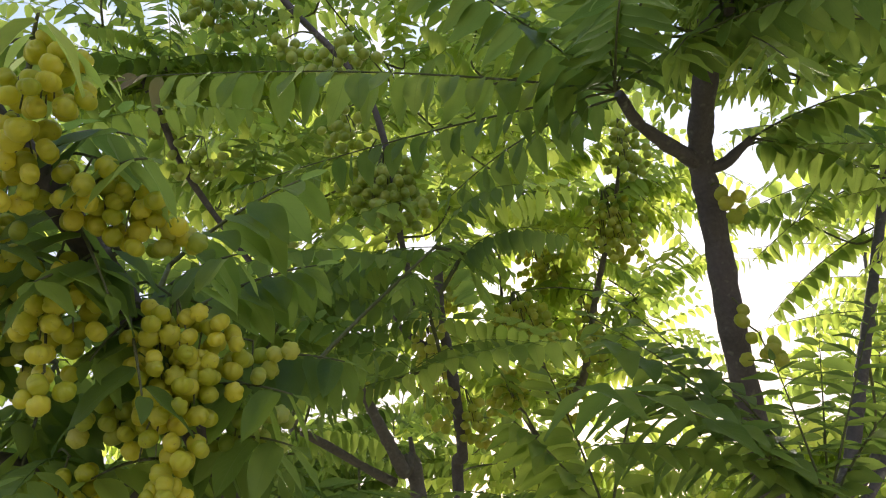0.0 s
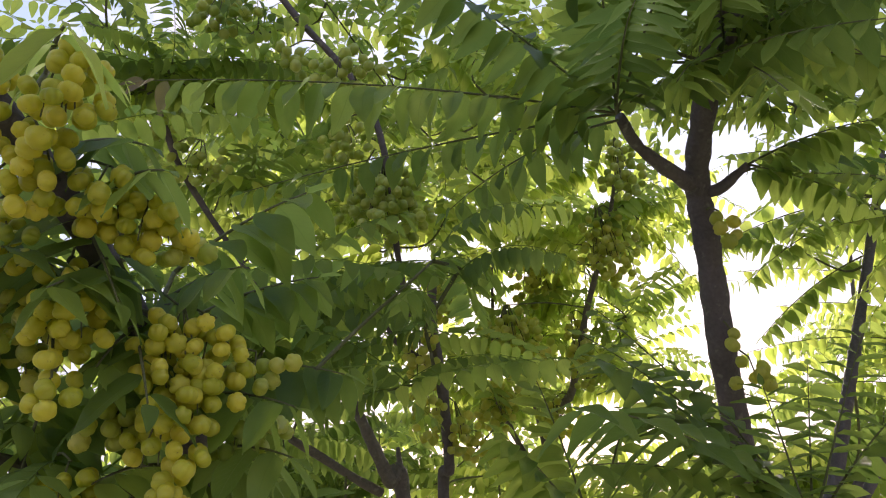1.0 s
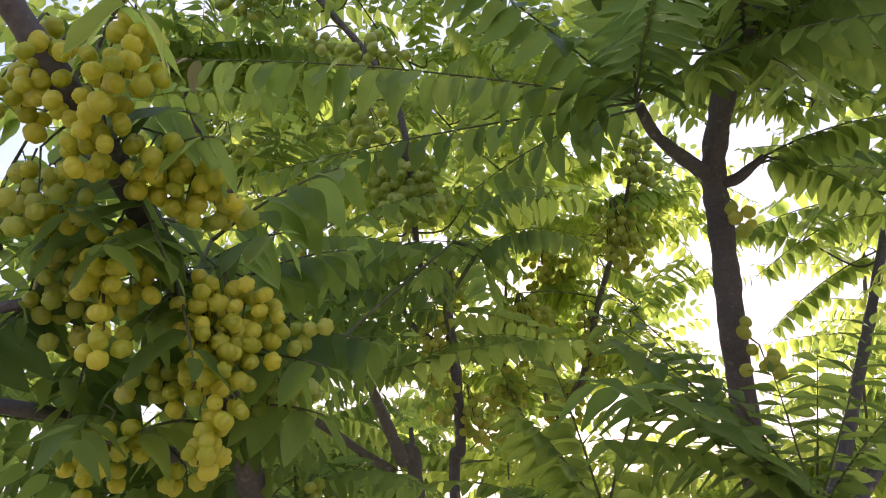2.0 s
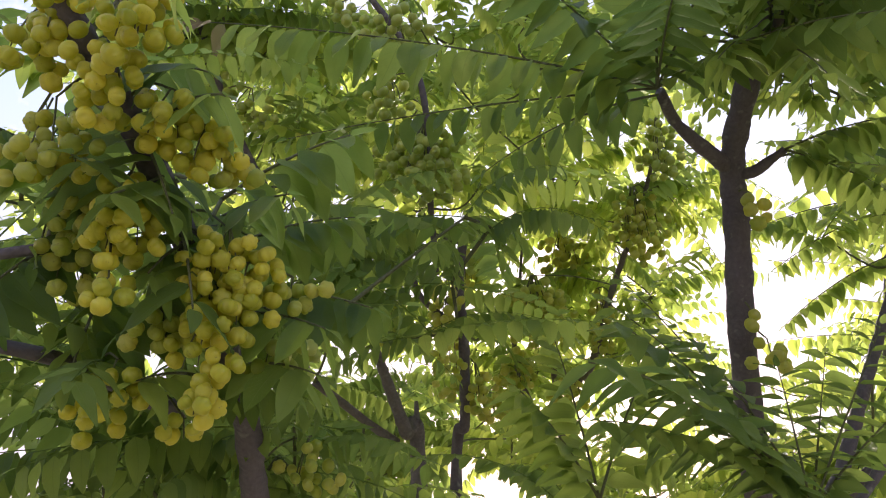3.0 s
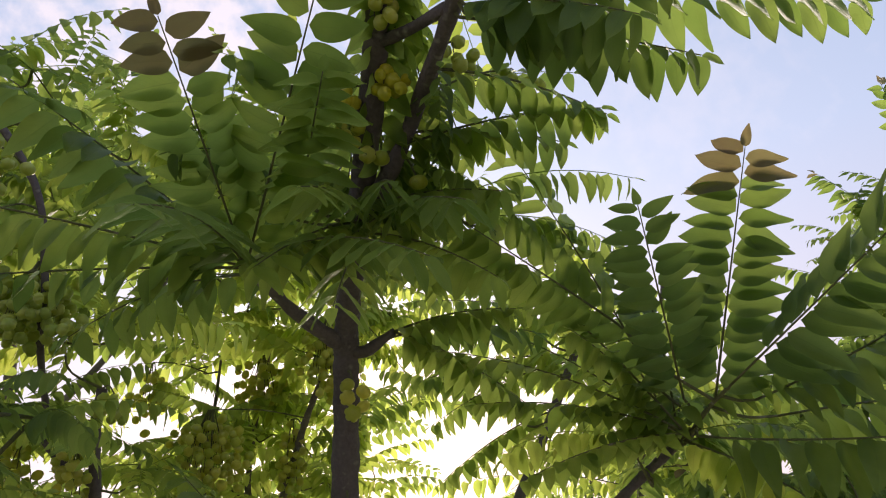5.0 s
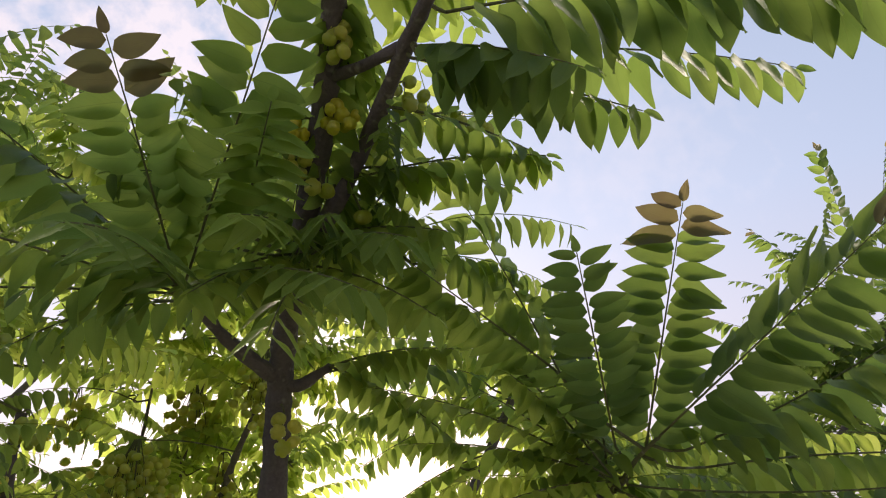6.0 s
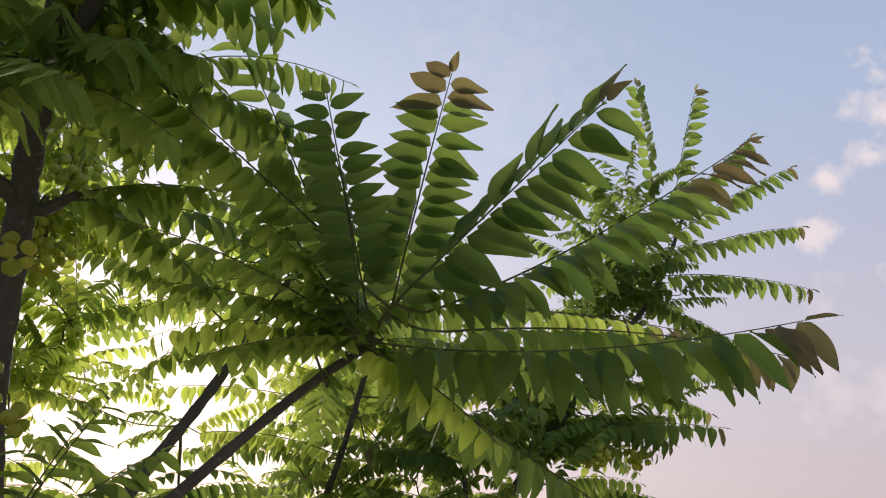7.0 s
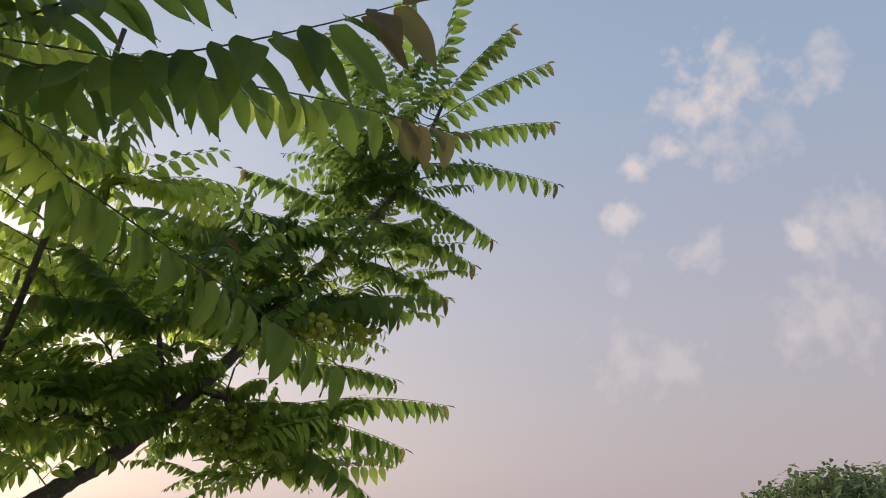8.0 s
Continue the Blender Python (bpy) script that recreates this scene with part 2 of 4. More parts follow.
def under(name, me, parent, at=(0, 0, 0), label=""):
    """One mesh object under a thing or a part, at a place in its parent's frame."""
    ob = new(name, me)
    ob.parent = parent
    if isinstance(at, Matrix):
        ob.matrix_basis = at
    else:
        ob.location = at
    return tagged(ob, label) if label else ob


def curve_points(pts, n):
    """A smooth line of n + 1 points through pts (Catmull-Rom)."""
    p = [Vector(q) for q in pts]
    p = [p[0] * 2 - p[1], *p, p[-1] * 2 - p[-2]]
    out = []
    for i in range(n + 1):
        s = i / n * (len(p) - 3)
        k = min(int(s), len(p) - 4)
        u = s - k
        a, b, c, d = p[k:k + 4]
        out.append(0.5 * ((2 * b) + (c - a) * u + (2 * a - 5 * b + 4 * c - d) * u * u + (3 * b - a - 3 * c + d) * u ** 3))
    return out


def tube_arrays(line, radii, sides, rough=0.0, rng=None, start=0):
    """Rings of vertices along a line; rough makes knots and unevenness."""
    verts, faces = [], []
    ref = Vector((0.31, 0.77, 0.55))
    for i, p in enumerate(line):
        t = (line[min(i + 1, len(line) - 1)] - line[max(i - 1, 0)]).normalized()
        u = t.cross(ref).normalized()
        v = t.cross(u)
        r = radii[i] * (1 + (rng.uniform(-rough, rough) if rng else 0))
        for k in range(sides):
            a = 2 * math.pi * k / sides
            rr = r * (1 + (rng.uniform(-rough, rough) * 0.5 if rng else 0))
            verts.append(p + u * math.cos(a) * rr + v * math.sin(a) * rr)
    for i in range(len(line) - 1):
        for k in range(sides):
            a, b = start + i * sides + k, start + i * sides + (k + 1) % sides
            faces.append((a, b, b + sides, a + sides))
    faces.append(tuple(start + k for k in reversed(range(sides))))
    faces.append(tuple(start + (len(line) - 1) * sides + k for k in range(sides)))
    return verts, faces


WOOD_LINES = {}


def nearest_limb(tree, p):
    """The closest point on the tree's wood, in the world."""
    return min(WOOD_LINES[tree.name], key=lambda q: (q - p).length_squared).copy()


def limb(tree, name, pts, r0, r1, material, knots=0.06, label=""):
    """A tapered trunk or branch through pts, as one mesh under its tree."""
    rng = random.Random(len(tree.children) * 7 + 3)
    length = sum((Vector(b) - Vector(a)).length for a, b in zip(pts, pts[1:]))
    n = max(8, int(length / 0.018))
    world_line = curve_points(pts, n)
    WOOD_LINES.setdefault(tree.name, []).extend(p for p in world_line if p.z > 0.8)
    line = [p - tree.location for p in world_line]
    radii = [(r0 + (r1 - r0) * i / n) * (1 + 0.05 * math.sin(i * 0.9)) for i in range(n + 1)]
    v, f = tube_arrays(line, radii, 12, knots, rng)
    return under(name, mesh_of(name, v, f, material), tree, label=label)


def leaflet_arrays(rows, fold, curl, wide, sickle=0.0):
    """A pointed oval leaf, 1 long along y, with its stalk at the origin: vertices, faces, uvs."""
    verts, faces, uvs = [], [], []
    cols = (-1.0, -0.5, 0.0, 0.5, 1.0) if rows > 6 else (-1.0, 0.0, 1.0)
    for i in range(rows + 1):
        s = i / rows
        w = wide * (s ** 0.5 * (1 - s) ** 0.92 / 0.397 * (1 - 0.12 * s) if 0 < s < 1 else 0.012)
        for c in cols:
            x = c * w * 0.5
            z = fold * abs(x) - curl * s ** 1.6 + 0.05 * wide * math.sin(9 * s + 2 * c) * abs(c)
            verts.append((x + sickle * (s * s - s * 0.6), 0.03 + 0.97 * s, z))
            uvs.append((0.5 + 0.5 * c, s))
    k = len(cols)
    for i in range(rows):
        for j in range(k - 1):
            a = i * k + j
            faces.append((a, a + 1, a + k + 1, a + k))
    return verts, faces, uvs


LEAF_FORMS = [(0.30, 0.10, 0.47, 0.20), (0.18, 0.17, 0.50, -0.16), (0.40, 0.06, 0.44, 0.10), (0.25, 0.22, 0.48, -0.08)]
NEAR_LEAVES = {}
for mat in (LEAF, LEAF_SUNLIT, LEAF_SHADED, LEAF_RED):
    NEAR_LEAVES[mat.name] = []
    for fold, curl, wide, sickle in LEAF_FORMS:
        v, f, uv = leaflet_arrays(10, fold, curl, wide, sickle)
        NEAR_LEAVES[mat.name].append(mesh_of("leaflet", v, f, mat, uv))


def leaflet_places(line, pairs, leaf, droop, upward, rng, lean=18.0, bare=0.06, twist=0.0, level=0.0, wide=1.0):
    """Poses (matrix) of the alternate leaflets along a frond's stalk, and how far along each stands."""
    n = len(line) - 1
    total = pairs * 2
    for k in range(total):
        s = bare + (1 - bare) * (k + 0.5) / total
        i = min(int(s * n), n - 1)
        p = line[i].lerp(line[i + 1], s * n - i)
        t = (line[i + 1] - line[i]).normalized()
        side = t.cross(upward).normalized()
        top = side.cross(t).normalized()
        if k % 2:
            side = -side
        d, l = radians(droop + rng.gauss(0, 9)), radians(lean + 24 * max(0, s - 0.7) + rng.gauss(0, 6))
        way = ((side * math.cos(d) - top * math.sin(d)) * math.cos(l) + t * math.sin(l)).normalized()
        nrm = top - way * top.dot(way)
        if nrm.length < 0.2:
            nrm = side - way * side.dot(way)
        nrm.normalize()
        # blades turn flat to the light as far as their stalk lets them
        flat = Vector((0, 0, 1)) - way * way.z
        if flat.length > 0.45:
            nrm = (nrm * (1 - level) + flat.normalized() * level).normalized()
        q = Matrix((way.cross(nrm), way, nrm)).transposed().to_4x4()
        size = leaf * (0.62 + 0.38 * math.sin(math.pi * min(1, 0.22 + 0.62 * s)) ** 0.8) * (1 - 0.18 * max(0, s - 0.86) / 0.14) * rng.uniform(0.9, 1.08)
        yield s, Matrix.Translation(p) @ q @ Matrix.Rotation(rng.gauss(0, 0.14) + radians(twist) * (1 if k % 2 else -1), 4, "Y") @ Matrix.Diagonal((size * wide, size, size, 1))
    t = (line[-1] - line[-2]).normalized()
    top = upward - t * upward.dot(t)
    if top.length > 0.05:
        top.normalize()
        q = Matrix((t.cross(top), t, top)).transposed().to_4x4()
        yield 1.0, Matrix.Translation(line[-1]) @ q @ Matrix.Diagonal((leaf * 0.4,) * 3 + (1,))


FROND_COUNT = [0]


def frond(tree, base, tip, pairs=12, leaf=0.06, droop=45, up=(0, 0, 1), bow=0.06, mat=None, young=0, lean=16.0, twist=0.0, level=0.3, bare=0.06, wide=1.0, label=""):
    """A feathered leaf whose leaflets are pieces of their own. young: how many leaflets at the tip are bronze. level: how far
    the blades lie flat. bare: the share of the stalk that has none.
    wide: breadth of the leaflets."""
    FROND_COUNT[0] += 1
    rng = random.Random(FROND_COUNT[0])
    mat = mat or LEAF
    a, b, upward = Vector(base), Vector(tip), Vector(up).normalized()
    mid = (a + b) / 2 + upward * bow * (b - a).length
    line = [(1 - s) ** 2 * Vector() + 2 * s * (1 - s) * (mid * 2 - (a + b) / 2 - a) + s * s * (b - a) for s in (i / 14 for i in range(15))]
    v, f = tube_arrays(line, [0.0019 - 0.0013 * i / 14 for i in range(15)], 6)
    wood = nearest_limb(tree, a) - a
    if wood.length > 0.012:
        v2, f2 = tube_arrays(curve_points([wood, wood * 0.5 - Vector((0, 0, 0.08 * wood.length)), Vector()], 8), [0.0025 - 0.0007 * i / 8 for i in range(9)], 6, start=len(v))
        v, f = v + v2, f + f2
    stalk = under("frond", mesh_of("frond", v, f, STEM), tree, a - tree.location, label)
    places = list(leaflet_places(line, pairs, leaf, droop, upward, rng, lean, bare, twist, level, wide))
    for k, (s, m) in enumerate(places):
        use = LEAF_RED if len(places) - k <= young else mat
        under("leaflet", NEAR_LEAVES[use.name][rng.randrange(4)], stalk, m)
    return stalk


def joined_frond(seed, mat, pairs, length, leaf, droop, bow):
    """One mesh with stalk and leaflets, along y, for crowns further off."""
    rng = random.Random(seed)
    line = [Vector((0.02 * math.sin(seed) * s, length * s, bow * length * 4 * s * (1 - s) - 0.12 * length * s * s)) for s in (i / 8 for i in range(9))]
    verts, faces = tube_arrays(line, [0.0016 - 0.001 * i / 8 for i in range(9)], 4)
    uvs = [(0.5, 0.5)] * len(verts)
    for s, m in leaflet_places(line, pairs, leaf, droop, Vector((0, 0, 1)), rng):
        fold, curl, wide, sickle = LEAF_FORMS[rng.randrange(4)]
        v, f, uv = leaflet_arrays(6, fold, curl, wide, sickle)
        k = len(verts)
        verts += [m @ Vector(q) for q in v]
        faces += [tuple(i + k for i in q) for q in f]
        uvs += uv
    return mesh_of("frond", verts, faces, mat, uvs)


FAR_FRONDS = {}
for mat in (LEAF, LEAF_SUNLIT, LEAF_SHADED):
    FAR_FRONDS[mat.name] = [joined_frond(k * 5 + 1, mat, 10 + k % 2, 0.36, 0.062 + 0.005 * (k % 2), (20, 35, 50, 62, 72, 30)[k], (0.10, 0.06, 0.12, 0.04, 0.08, 0.02)[k]) for k in range(6)]


def far_frond(tree, base, way, size, mat, rng, roll=0.3):
    d = Vector(way).normalized()
    side = d.cross(Vector((0, 0, 1))).normalized()
    top = side.cross(d)
    m = Matrix((side, d, top)).transposed().to_4x4() @ Matrix.Rotation(rng.gauss(0, roll), 4, "Y")
    me = FAR_FRONDS[mat.name][rng.randrange(6)]
    under("frond", me, tree, Matrix.Translation(Vector(base) - tree.location) @ m @ Matrix.Diagonal((size, size, size, 1)))


FILL = 1.3


def crown(tree, centre, radii, count, seed, mats=None, rise=(-0.25, 0.55), size=(0.8, 1.15)):
    """Shoots that branch off the wood into a rounded space, each with a tuft of fronds at its end."""
    rng = random.Random(seed)
    mats = mats or (LEAF, LEAF, LEAF_SUNLIT)
    spots = []
    while sum(n for _, n in spots) < int(count * FILL):
        q = Vector((rng.uniform(-1, 1), rng.uniform(-1, 1), rng.uniform(-1, 1)))
        if q.length < 1:
            spots.append((Vector(centre) + Vector((q.x * radii[0], q.y * radii[1], q.z * radii[2])), rng.randint(3, 5)))
    # shoots grow outward: the nearest to the wood first, later ones fork off earlier ones
    spots.sort(key=lambda s: (s[0] - nearest_limb(tree, s[0])).length)
    for p, n in spots:
        wood = nearest_limb(tree, p)
        bend = (wood + p) / 2 + Vector((rng.uniform(-0.03, 0.03), rng.uniform(-0.03, 0.03), rng.uniform(-0.04, 0.01)))
        line = curve_points([wood, bend, p], 9)
        v, f = tube_arrays([s - tree.location for s in line], [0.0028 - 0.0012 * k / 9 for k in range(10)], 6, 0.1, rng)
        under("twig", mesh_of("twig", v, f, STEM), tree)
        WOOD_LINES[tree.name].extend(line[3:])
        turn = rng.uniform(0, 2 * math.pi)
        for k in range(n):
            a = turn + k * 2 * math.pi / n + rng.gauss(0, 0.35)
            base = line[9 - (k % 3)]
            far_frond(tree, base, (math.cos(a), math.sin(a), rng.uniform(*rise)), rng.uniform(*size), rng.choice(mats), rng)


def berry_arrays(seg, rings):
    """A fruit of unit radius: flattened, with six to eight shallow ribs."""
    verts, faces = [(0, 0, 0.78)], []
    for i in range(1, rings):
        th = math.pi * i / rings
        for k in range(seg):
            a = 2 * math.pi * k / seg
            r = math.sin(th) * (0.96 + 0.19 * (abs(math.cos(3 * a)) ** 0.6 - 0.6) * math.sin(th) ** 0.6)
            verts.append((r * math.cos(a), r * math.sin(a), 0.86 * math.cos(th) - (0.10 * math.cos(th) ** 8 if i < rings / 2 else -0.06 * math.cos(th) ** 8)))
    verts.append((0, 0, -0.80))
    for k in range(seg):
        faces.append((0, 1 + k, 1 + (k + 1) % seg))
        e = 1 + (rings - 2) * seg
        faces.append((e + k, len(verts) - 1, e + (k + 1) % seg))
    for i in range(rings - 2):
        for k in range(seg):
            a, b = 1 + i * seg + k, 1 + i * seg + (k + 1) % seg
            faces.append((a, a + seg, b + seg, b))
    return verts, faces


NEAR_BERRY = {}
for mat in (BERRY, BERRY_GREEN, BERRY_MIX):
    v, f = berry_arrays(36, 10)
    NEAR_BERRY[mat.name] = mesh_of("berry", v, f, mat)
FAR_BERRY = {}
for mat in (BERRY, BERRY_GREEN, BERRY_MIX):
    v, f = berry_arrays(12, 6)
    FAR_BERRY[mat.name] = mesh_of("berry", v, f, mat)
CLUSTER_COUNT = [0]


def berries(tree, centre, spread, count, radius, mat, near=False, label=""):
    """A hanging bunch of fruit on thin stalks; near bunches have every berry as a piece."""
    CLUSTER_COUNT[0] += 1
    rng = random.Random(CLUSTER_COUNT[0] + 500)
    spots, tries = [], 0
    while len(spots) < count and tries < count * 60:
        tries += 1
        q = Vector((rng.gauss(0, 0.5), rng.gauss(0, 0.5), rng.gauss(0, 0.5)))
        if q.length > 1.1:
            continue
        p = Vector((q.x * spread[0], q.y * spread[1], q.z * spread[2]))
        if all((p - o).length > radius * 1.62 for o in spots):
            spots.append(p)
    top = Vector((0, 0, spread[2] * 1.15))
    verts, faces = [], []
    for strand in range(max(1, count // 7)):
        x, y = rng.uniform(-0.4, 0.4) * spread[0], rng.uniform(-0.4, 0.4) * spread[1]
        line = curve_points([top + Vector((x * 0.2, y * 0.2, 0)), Vector((x, y, spread[2] * 0.3)), Vector((x * 1.3, y * 1.3, -spread[2] * 0.35))], 8)
        v, f = tube_arrays(line, [radius * (0.12 - 0.05 * k / 8) for k in range(9)], 5, start=len(verts))
        verts += v
        faces += f
    wood = nearest_limb(tree, Vector(centre) + top) - Vector(centre)
    v, f = tube_arrays(curve_points([wood, (wood + top) / 2 + Vector((0, 0, 0.01)), top], 8), [radius * (0.2 - 0.08 * i / 8) for i in range(9)], 5, start=len(verts))
    bunch = under("fruit_stalk", mesh_of("fruit_stalk", verts + v, faces + f, STEM), tree, Vector(centre) - tree.location, label)
    form = (NEAR_BERRY if near else FAR_BERRY)[mat.name]
    for p in spots:
        turn = Euler((rng.gauss(0, 0.9), rng.gauss(0, 0.9), rng.uniform(0, 6))).to_matrix().to_4x4()
        r = radius * rng.uniform(0.84, 1.1)
        under("berry", form, bunch, Matrix.Translation(p) @ turn @ Matrix.Diagonal((r, r, r, 1)))
    return bunch


def tree_thing(base, label):
    ob = new("gooseberry_tree")
    ob.location = base
    ob.empty_display_size = 0.2
    return tagged(ob, label, "tree", "gooseberry trees in the orchard")


def rooted(low, above):
    """The unseen lower part of a stem: it keeps its slant for a while, then stands upright in the soil."""
    low, above = Vector(low), Vector(above)
    d = (low - above).normalized()
    e = low + d * 0.3
    foot = Vector((e.x + d.x * 0.2, e.y + d.y * 0.2, 0))
    return [foot, foot.lerp(e, 0.5) + Vector((d.x, d.y, 0)) * 0.05, e, low]


# ---- the ground ----
def build_ground():
    rng = random.Random(4)
    verts, faces = [], []
    ring = [0, 1, 2, 3.5, 5.5, 9, 15, 25, 45, 90, 200, 600, 2500]
    for i, r in enumerate(ring):
        for k in range(36):
            a = 2 * math.pi * k / 36
            verts.append((r * math.cos(a), r * math.sin(a), rng.uniform(-0.03, 0.03) if 0 < r < 60 else 0))
    for i in range(len(ring) - 1):
        for k in range(36):
            a, b = i * 36 + k, i * 36 + (k + 1) % 36
            faces.append((a, a + 36, b + 36, b))
    ob = new("ground", mesh_of("ground", verts, faces, GROUND))
    tagged(ob, "brown orchard soil with thin green grass", "ground", kind="structure")


build_ground()

# ---- tree with the bare trunk in the middle of the view ----
TRUNK_FOOT = Vector((0.510, 1.211, 1.628))
LOWER = rooted(TRUNK_FOOT, (0.463, 1.061, 1.857))
FOOT = LOWER[0]
middle = tree_thing(FOOT, "young gooseberry tree with a slim dark trunk and leafy top")
limb(middle, "trunk", [*LOWER, (0.463, 1.061, 1.857), (0.454, 0.992, 2.018), (0.448, 0.953, 2.110), (0.442, 0.838, 2.186), (0.440, 0.694, 2.286), (0.430, 0.578, 2.363), (0.411, 0.459, 2.431)], 0.0235, 0.014, BARK, 0.05, label="slim dark brown bark with fine rings")
limb(middle, "branch", [(0.450, 0.784, 2.209), (0.477, 0.698, 2.254), (0.490, 0.648, 2.289), (0.493, 0.555, 2.300), (0.494, 0.490, 2.306), (0.498, 0.423, 2.312)], 0.011, 0.008, BARK, 0.12)
limb(middle, "branch", [(0.432, 0.614, 2.343), (0.463, 0.563, 2.326), (0.488, 0.504, 2.306)], 0.007, 0.007, BARK, 0.12)
limb(middle, "branch", [(0.447, 0.962, 2.096), (0.405, 0.936, 2.112), (0.366, 0.911, 2.130), (0.343, 0.893, 2.145), (0.312, 0.838, 2.148)], 0.0115, 0.0065, BARK, 0.13)
limb(middle, "branch", [(0.457, 0.963, 2.086), (0.479, 0.950, 2.087), (0.498, 0.933, 2.098), (0.510, 0.919, 2.104)], 0.009, 0.006, BARK, 0.12)

frond(middle, (0.305, 0.83, 2.149), (-0.291, 0.769, 2.211), 15, 0.074, 62, bow=0.03, young=3)
frond(middle, (0.305, 0.83, 2.149), (-0.204, 0.928, 2.132), 13, 0.052, 60, bow=0.02, mat=LEAF_SHADED)
frond(middle, (0.308, 0.835, 2.142), (0.077, 0.987, 2.102), 8, 0.060, 58, bow=0.08, mat=LEAF_SHADED)
frond(middle, (0.305, 0.83, 2.149), (0.023, 0.665, 2.296), 14, 0.072, 38, bow=0.03, young=3, level=0.45, mat=LEAF_SHADED)
frond(middle, (0.305, 0.83, 2.149), (0.209, 0.524, 2.263), 14, 0.066, 14, up=(0.05, -0.84, -0.40), bow=0.05, young=7, lean=4.0, level=0.3)
frond(middle, (0.305, 0.83, 2.149), (0.36, 0.427, 2.308), 15, 0.064, 10, up=(0.0, -0.84, -0.40), bow=0.03, young=2, lean=8.0, level=0.3)
frond(middle, (0.305, 0.83, 2.149), (0.214, 0.482, 2.035), 12, 0.064, 18, up=(0, -0.5, 1), bow=0.06, level=0.5, mat=LEAF_SHADED)
frond(middle, (0.305, 0.83, 2.149), (0.458, 0.516, 2.024), 12, 0.062, 35, bow=0.08, level=0.7, mat=LEAF_SHADED)
frond(middle, (0.364, 0.796, 2.203), (0.365, 0.535, 2.229), 10, 0.066, 20, up=(0, -1, 0.3), bow=0.05, level=0.6)
frond(middle, (0.448, 0.787, 2.186), (0.567, 0.641, 2.066), 9, 0.060, 40, level=0.6)
frond(middle, (0.446, 0.780, 2.198), (0.311, 0.652, 2.067), 9, 0.066, 35, level=0.6)
frond(middle, (0.452, 0.789, 2.180), (0.382, 0.581, 1.998), 8, 0.066, 35, level=0.6)
frond(middle, (0.453, 0.777, 2.198), (0.506, 0.545, 2.102), 9, 0.062, 40, mat=LEAF_SHADED, level=0.6)
frond(middle, (0.448, 0.775, 2.204), (0.346, 0.572, 2.117), 9, 0.064, 30, level=0.6)
frond(middle, (0.450, 0.767, 2.217), (0.436, 0.559, 2.124), 6, 0.058, 45, mat=LEAF_SHADED, level=0.6)
frond(middle, (0.455, 0.756, 2.211), (0.592, 0.658, 2.186), 9, 0.055, 45, level=0.6)
frond(middle, (0.465, 0.711, 2.261), (0.699, 0.591, 2.271), 11, 0.052, 50)
frond(middle, (0.467, 0.691, 2.273), (0.685, 0.669, 2.273), 10, 0.050, 55)
frond(middle, (0.52, 0.446, 2.31), (0.994, 0.278, 2.343), 15, 0.100, 74, bow=0.04, mat=LEAF_SHADED, wide=0.95)
frond(middle, (0.502, 0.486, 2.284), (0.973, 0.442, 2.354), 13, 0.070, 68, bow=0.04, mat=LEAF_SHADED)
frond(middle, (0.499, 0.497, 2.289), (0.741, 0.452, 2.240), 11, 0.062, 64, bow=0.02, mat=LEAF_SHADED)
frond(middle, (0.501, 0.482, 2.292), (0.623, 0.377, 2.204), 9, 0.062, 50, mat=LEAF_SHADED)
frond(middle, (0.504, 0.581, 2.291), (0.715, 0.606, 2.275), 10, 0.050, 55)
frond(middle, (0.435, 0.506, 2.379), (0.623, 0.493, 2.446), 10, 0.058, 40)
frond(middle, (0.421, 0.498, 2.401), (0.263, 0.573, 2.438), 10, 0.058, 45)
for t in ((0.649, 0.896, 2.214), (0.701, 0.864, 2.262), (0.588, 0.953, 2.178)):
    frond(middle, (0.465, 0.711, 2.261), t, 12, 0.048, 50, bow=0.05)
frond(middle, (0.510, 0.919, 2.104), (0.661, 0.831, 2.110), 10, 0.050, 45)
frond(middle, (0.510, 0.919, 2.104), (0.701, 0.928, 2.005), 11, 0.050, 40)
frond(middle, (0.501, 0.933, 2.098), (0.777, 1.025, 2.149), 10, 0.050, 55, mat=LEAF_SHADED)
crown(middle, (0.466, 0.817, 2.247), (0.16, 0.12, 0.10), 9, 21, (LEAF, LEAF_SHADED), size=(0.6, 0.8))
for t in ((0.589, 0.767, 2.294), (0.543, 0.849, 2.238), (0.479, 0.842, 2.152), (0.428, 0.839, 2.225), (0.538, 0.766, 2.363)):
    frond(middle, (0.425, 0.517, 2.387), t, 11, 0.054, 45, bow=0.06)
crown(middle, (0.483, 0.893, 2.307), (0.12, 0.12, 0.10), 10, 24, (LEAF_SHADED, LEAF), size=(0.45, 0.65))
crown(middle, (0.597, 0.890, 2.242), (0.12, 0.10, 0.08), 11, 25, (LEAF, LEAF_SUNLIT), size=(0.45, 0.65))
crown(middle, (0.433, 0.568, 2.544), (0.2, 0.2, 0.15), 10, 22, size=(0.7, 0.9))

limb(middle, "branch", [(0.508, 1.223, 1.600), (0.350, 1.071, 1.596), (0.195, 0.913, 1.629)], 0.007, 0.004, BARK)
for t, n in (((0.097, 0.865, 1.756), 10), ((0.306, 0.976, 1.823), 10), ((0.158, 0.927, 1.830), 9)):
    frond(middle, (0.195, 0.913, 1.629), t, n, 0.056, 38, bow=0.07)

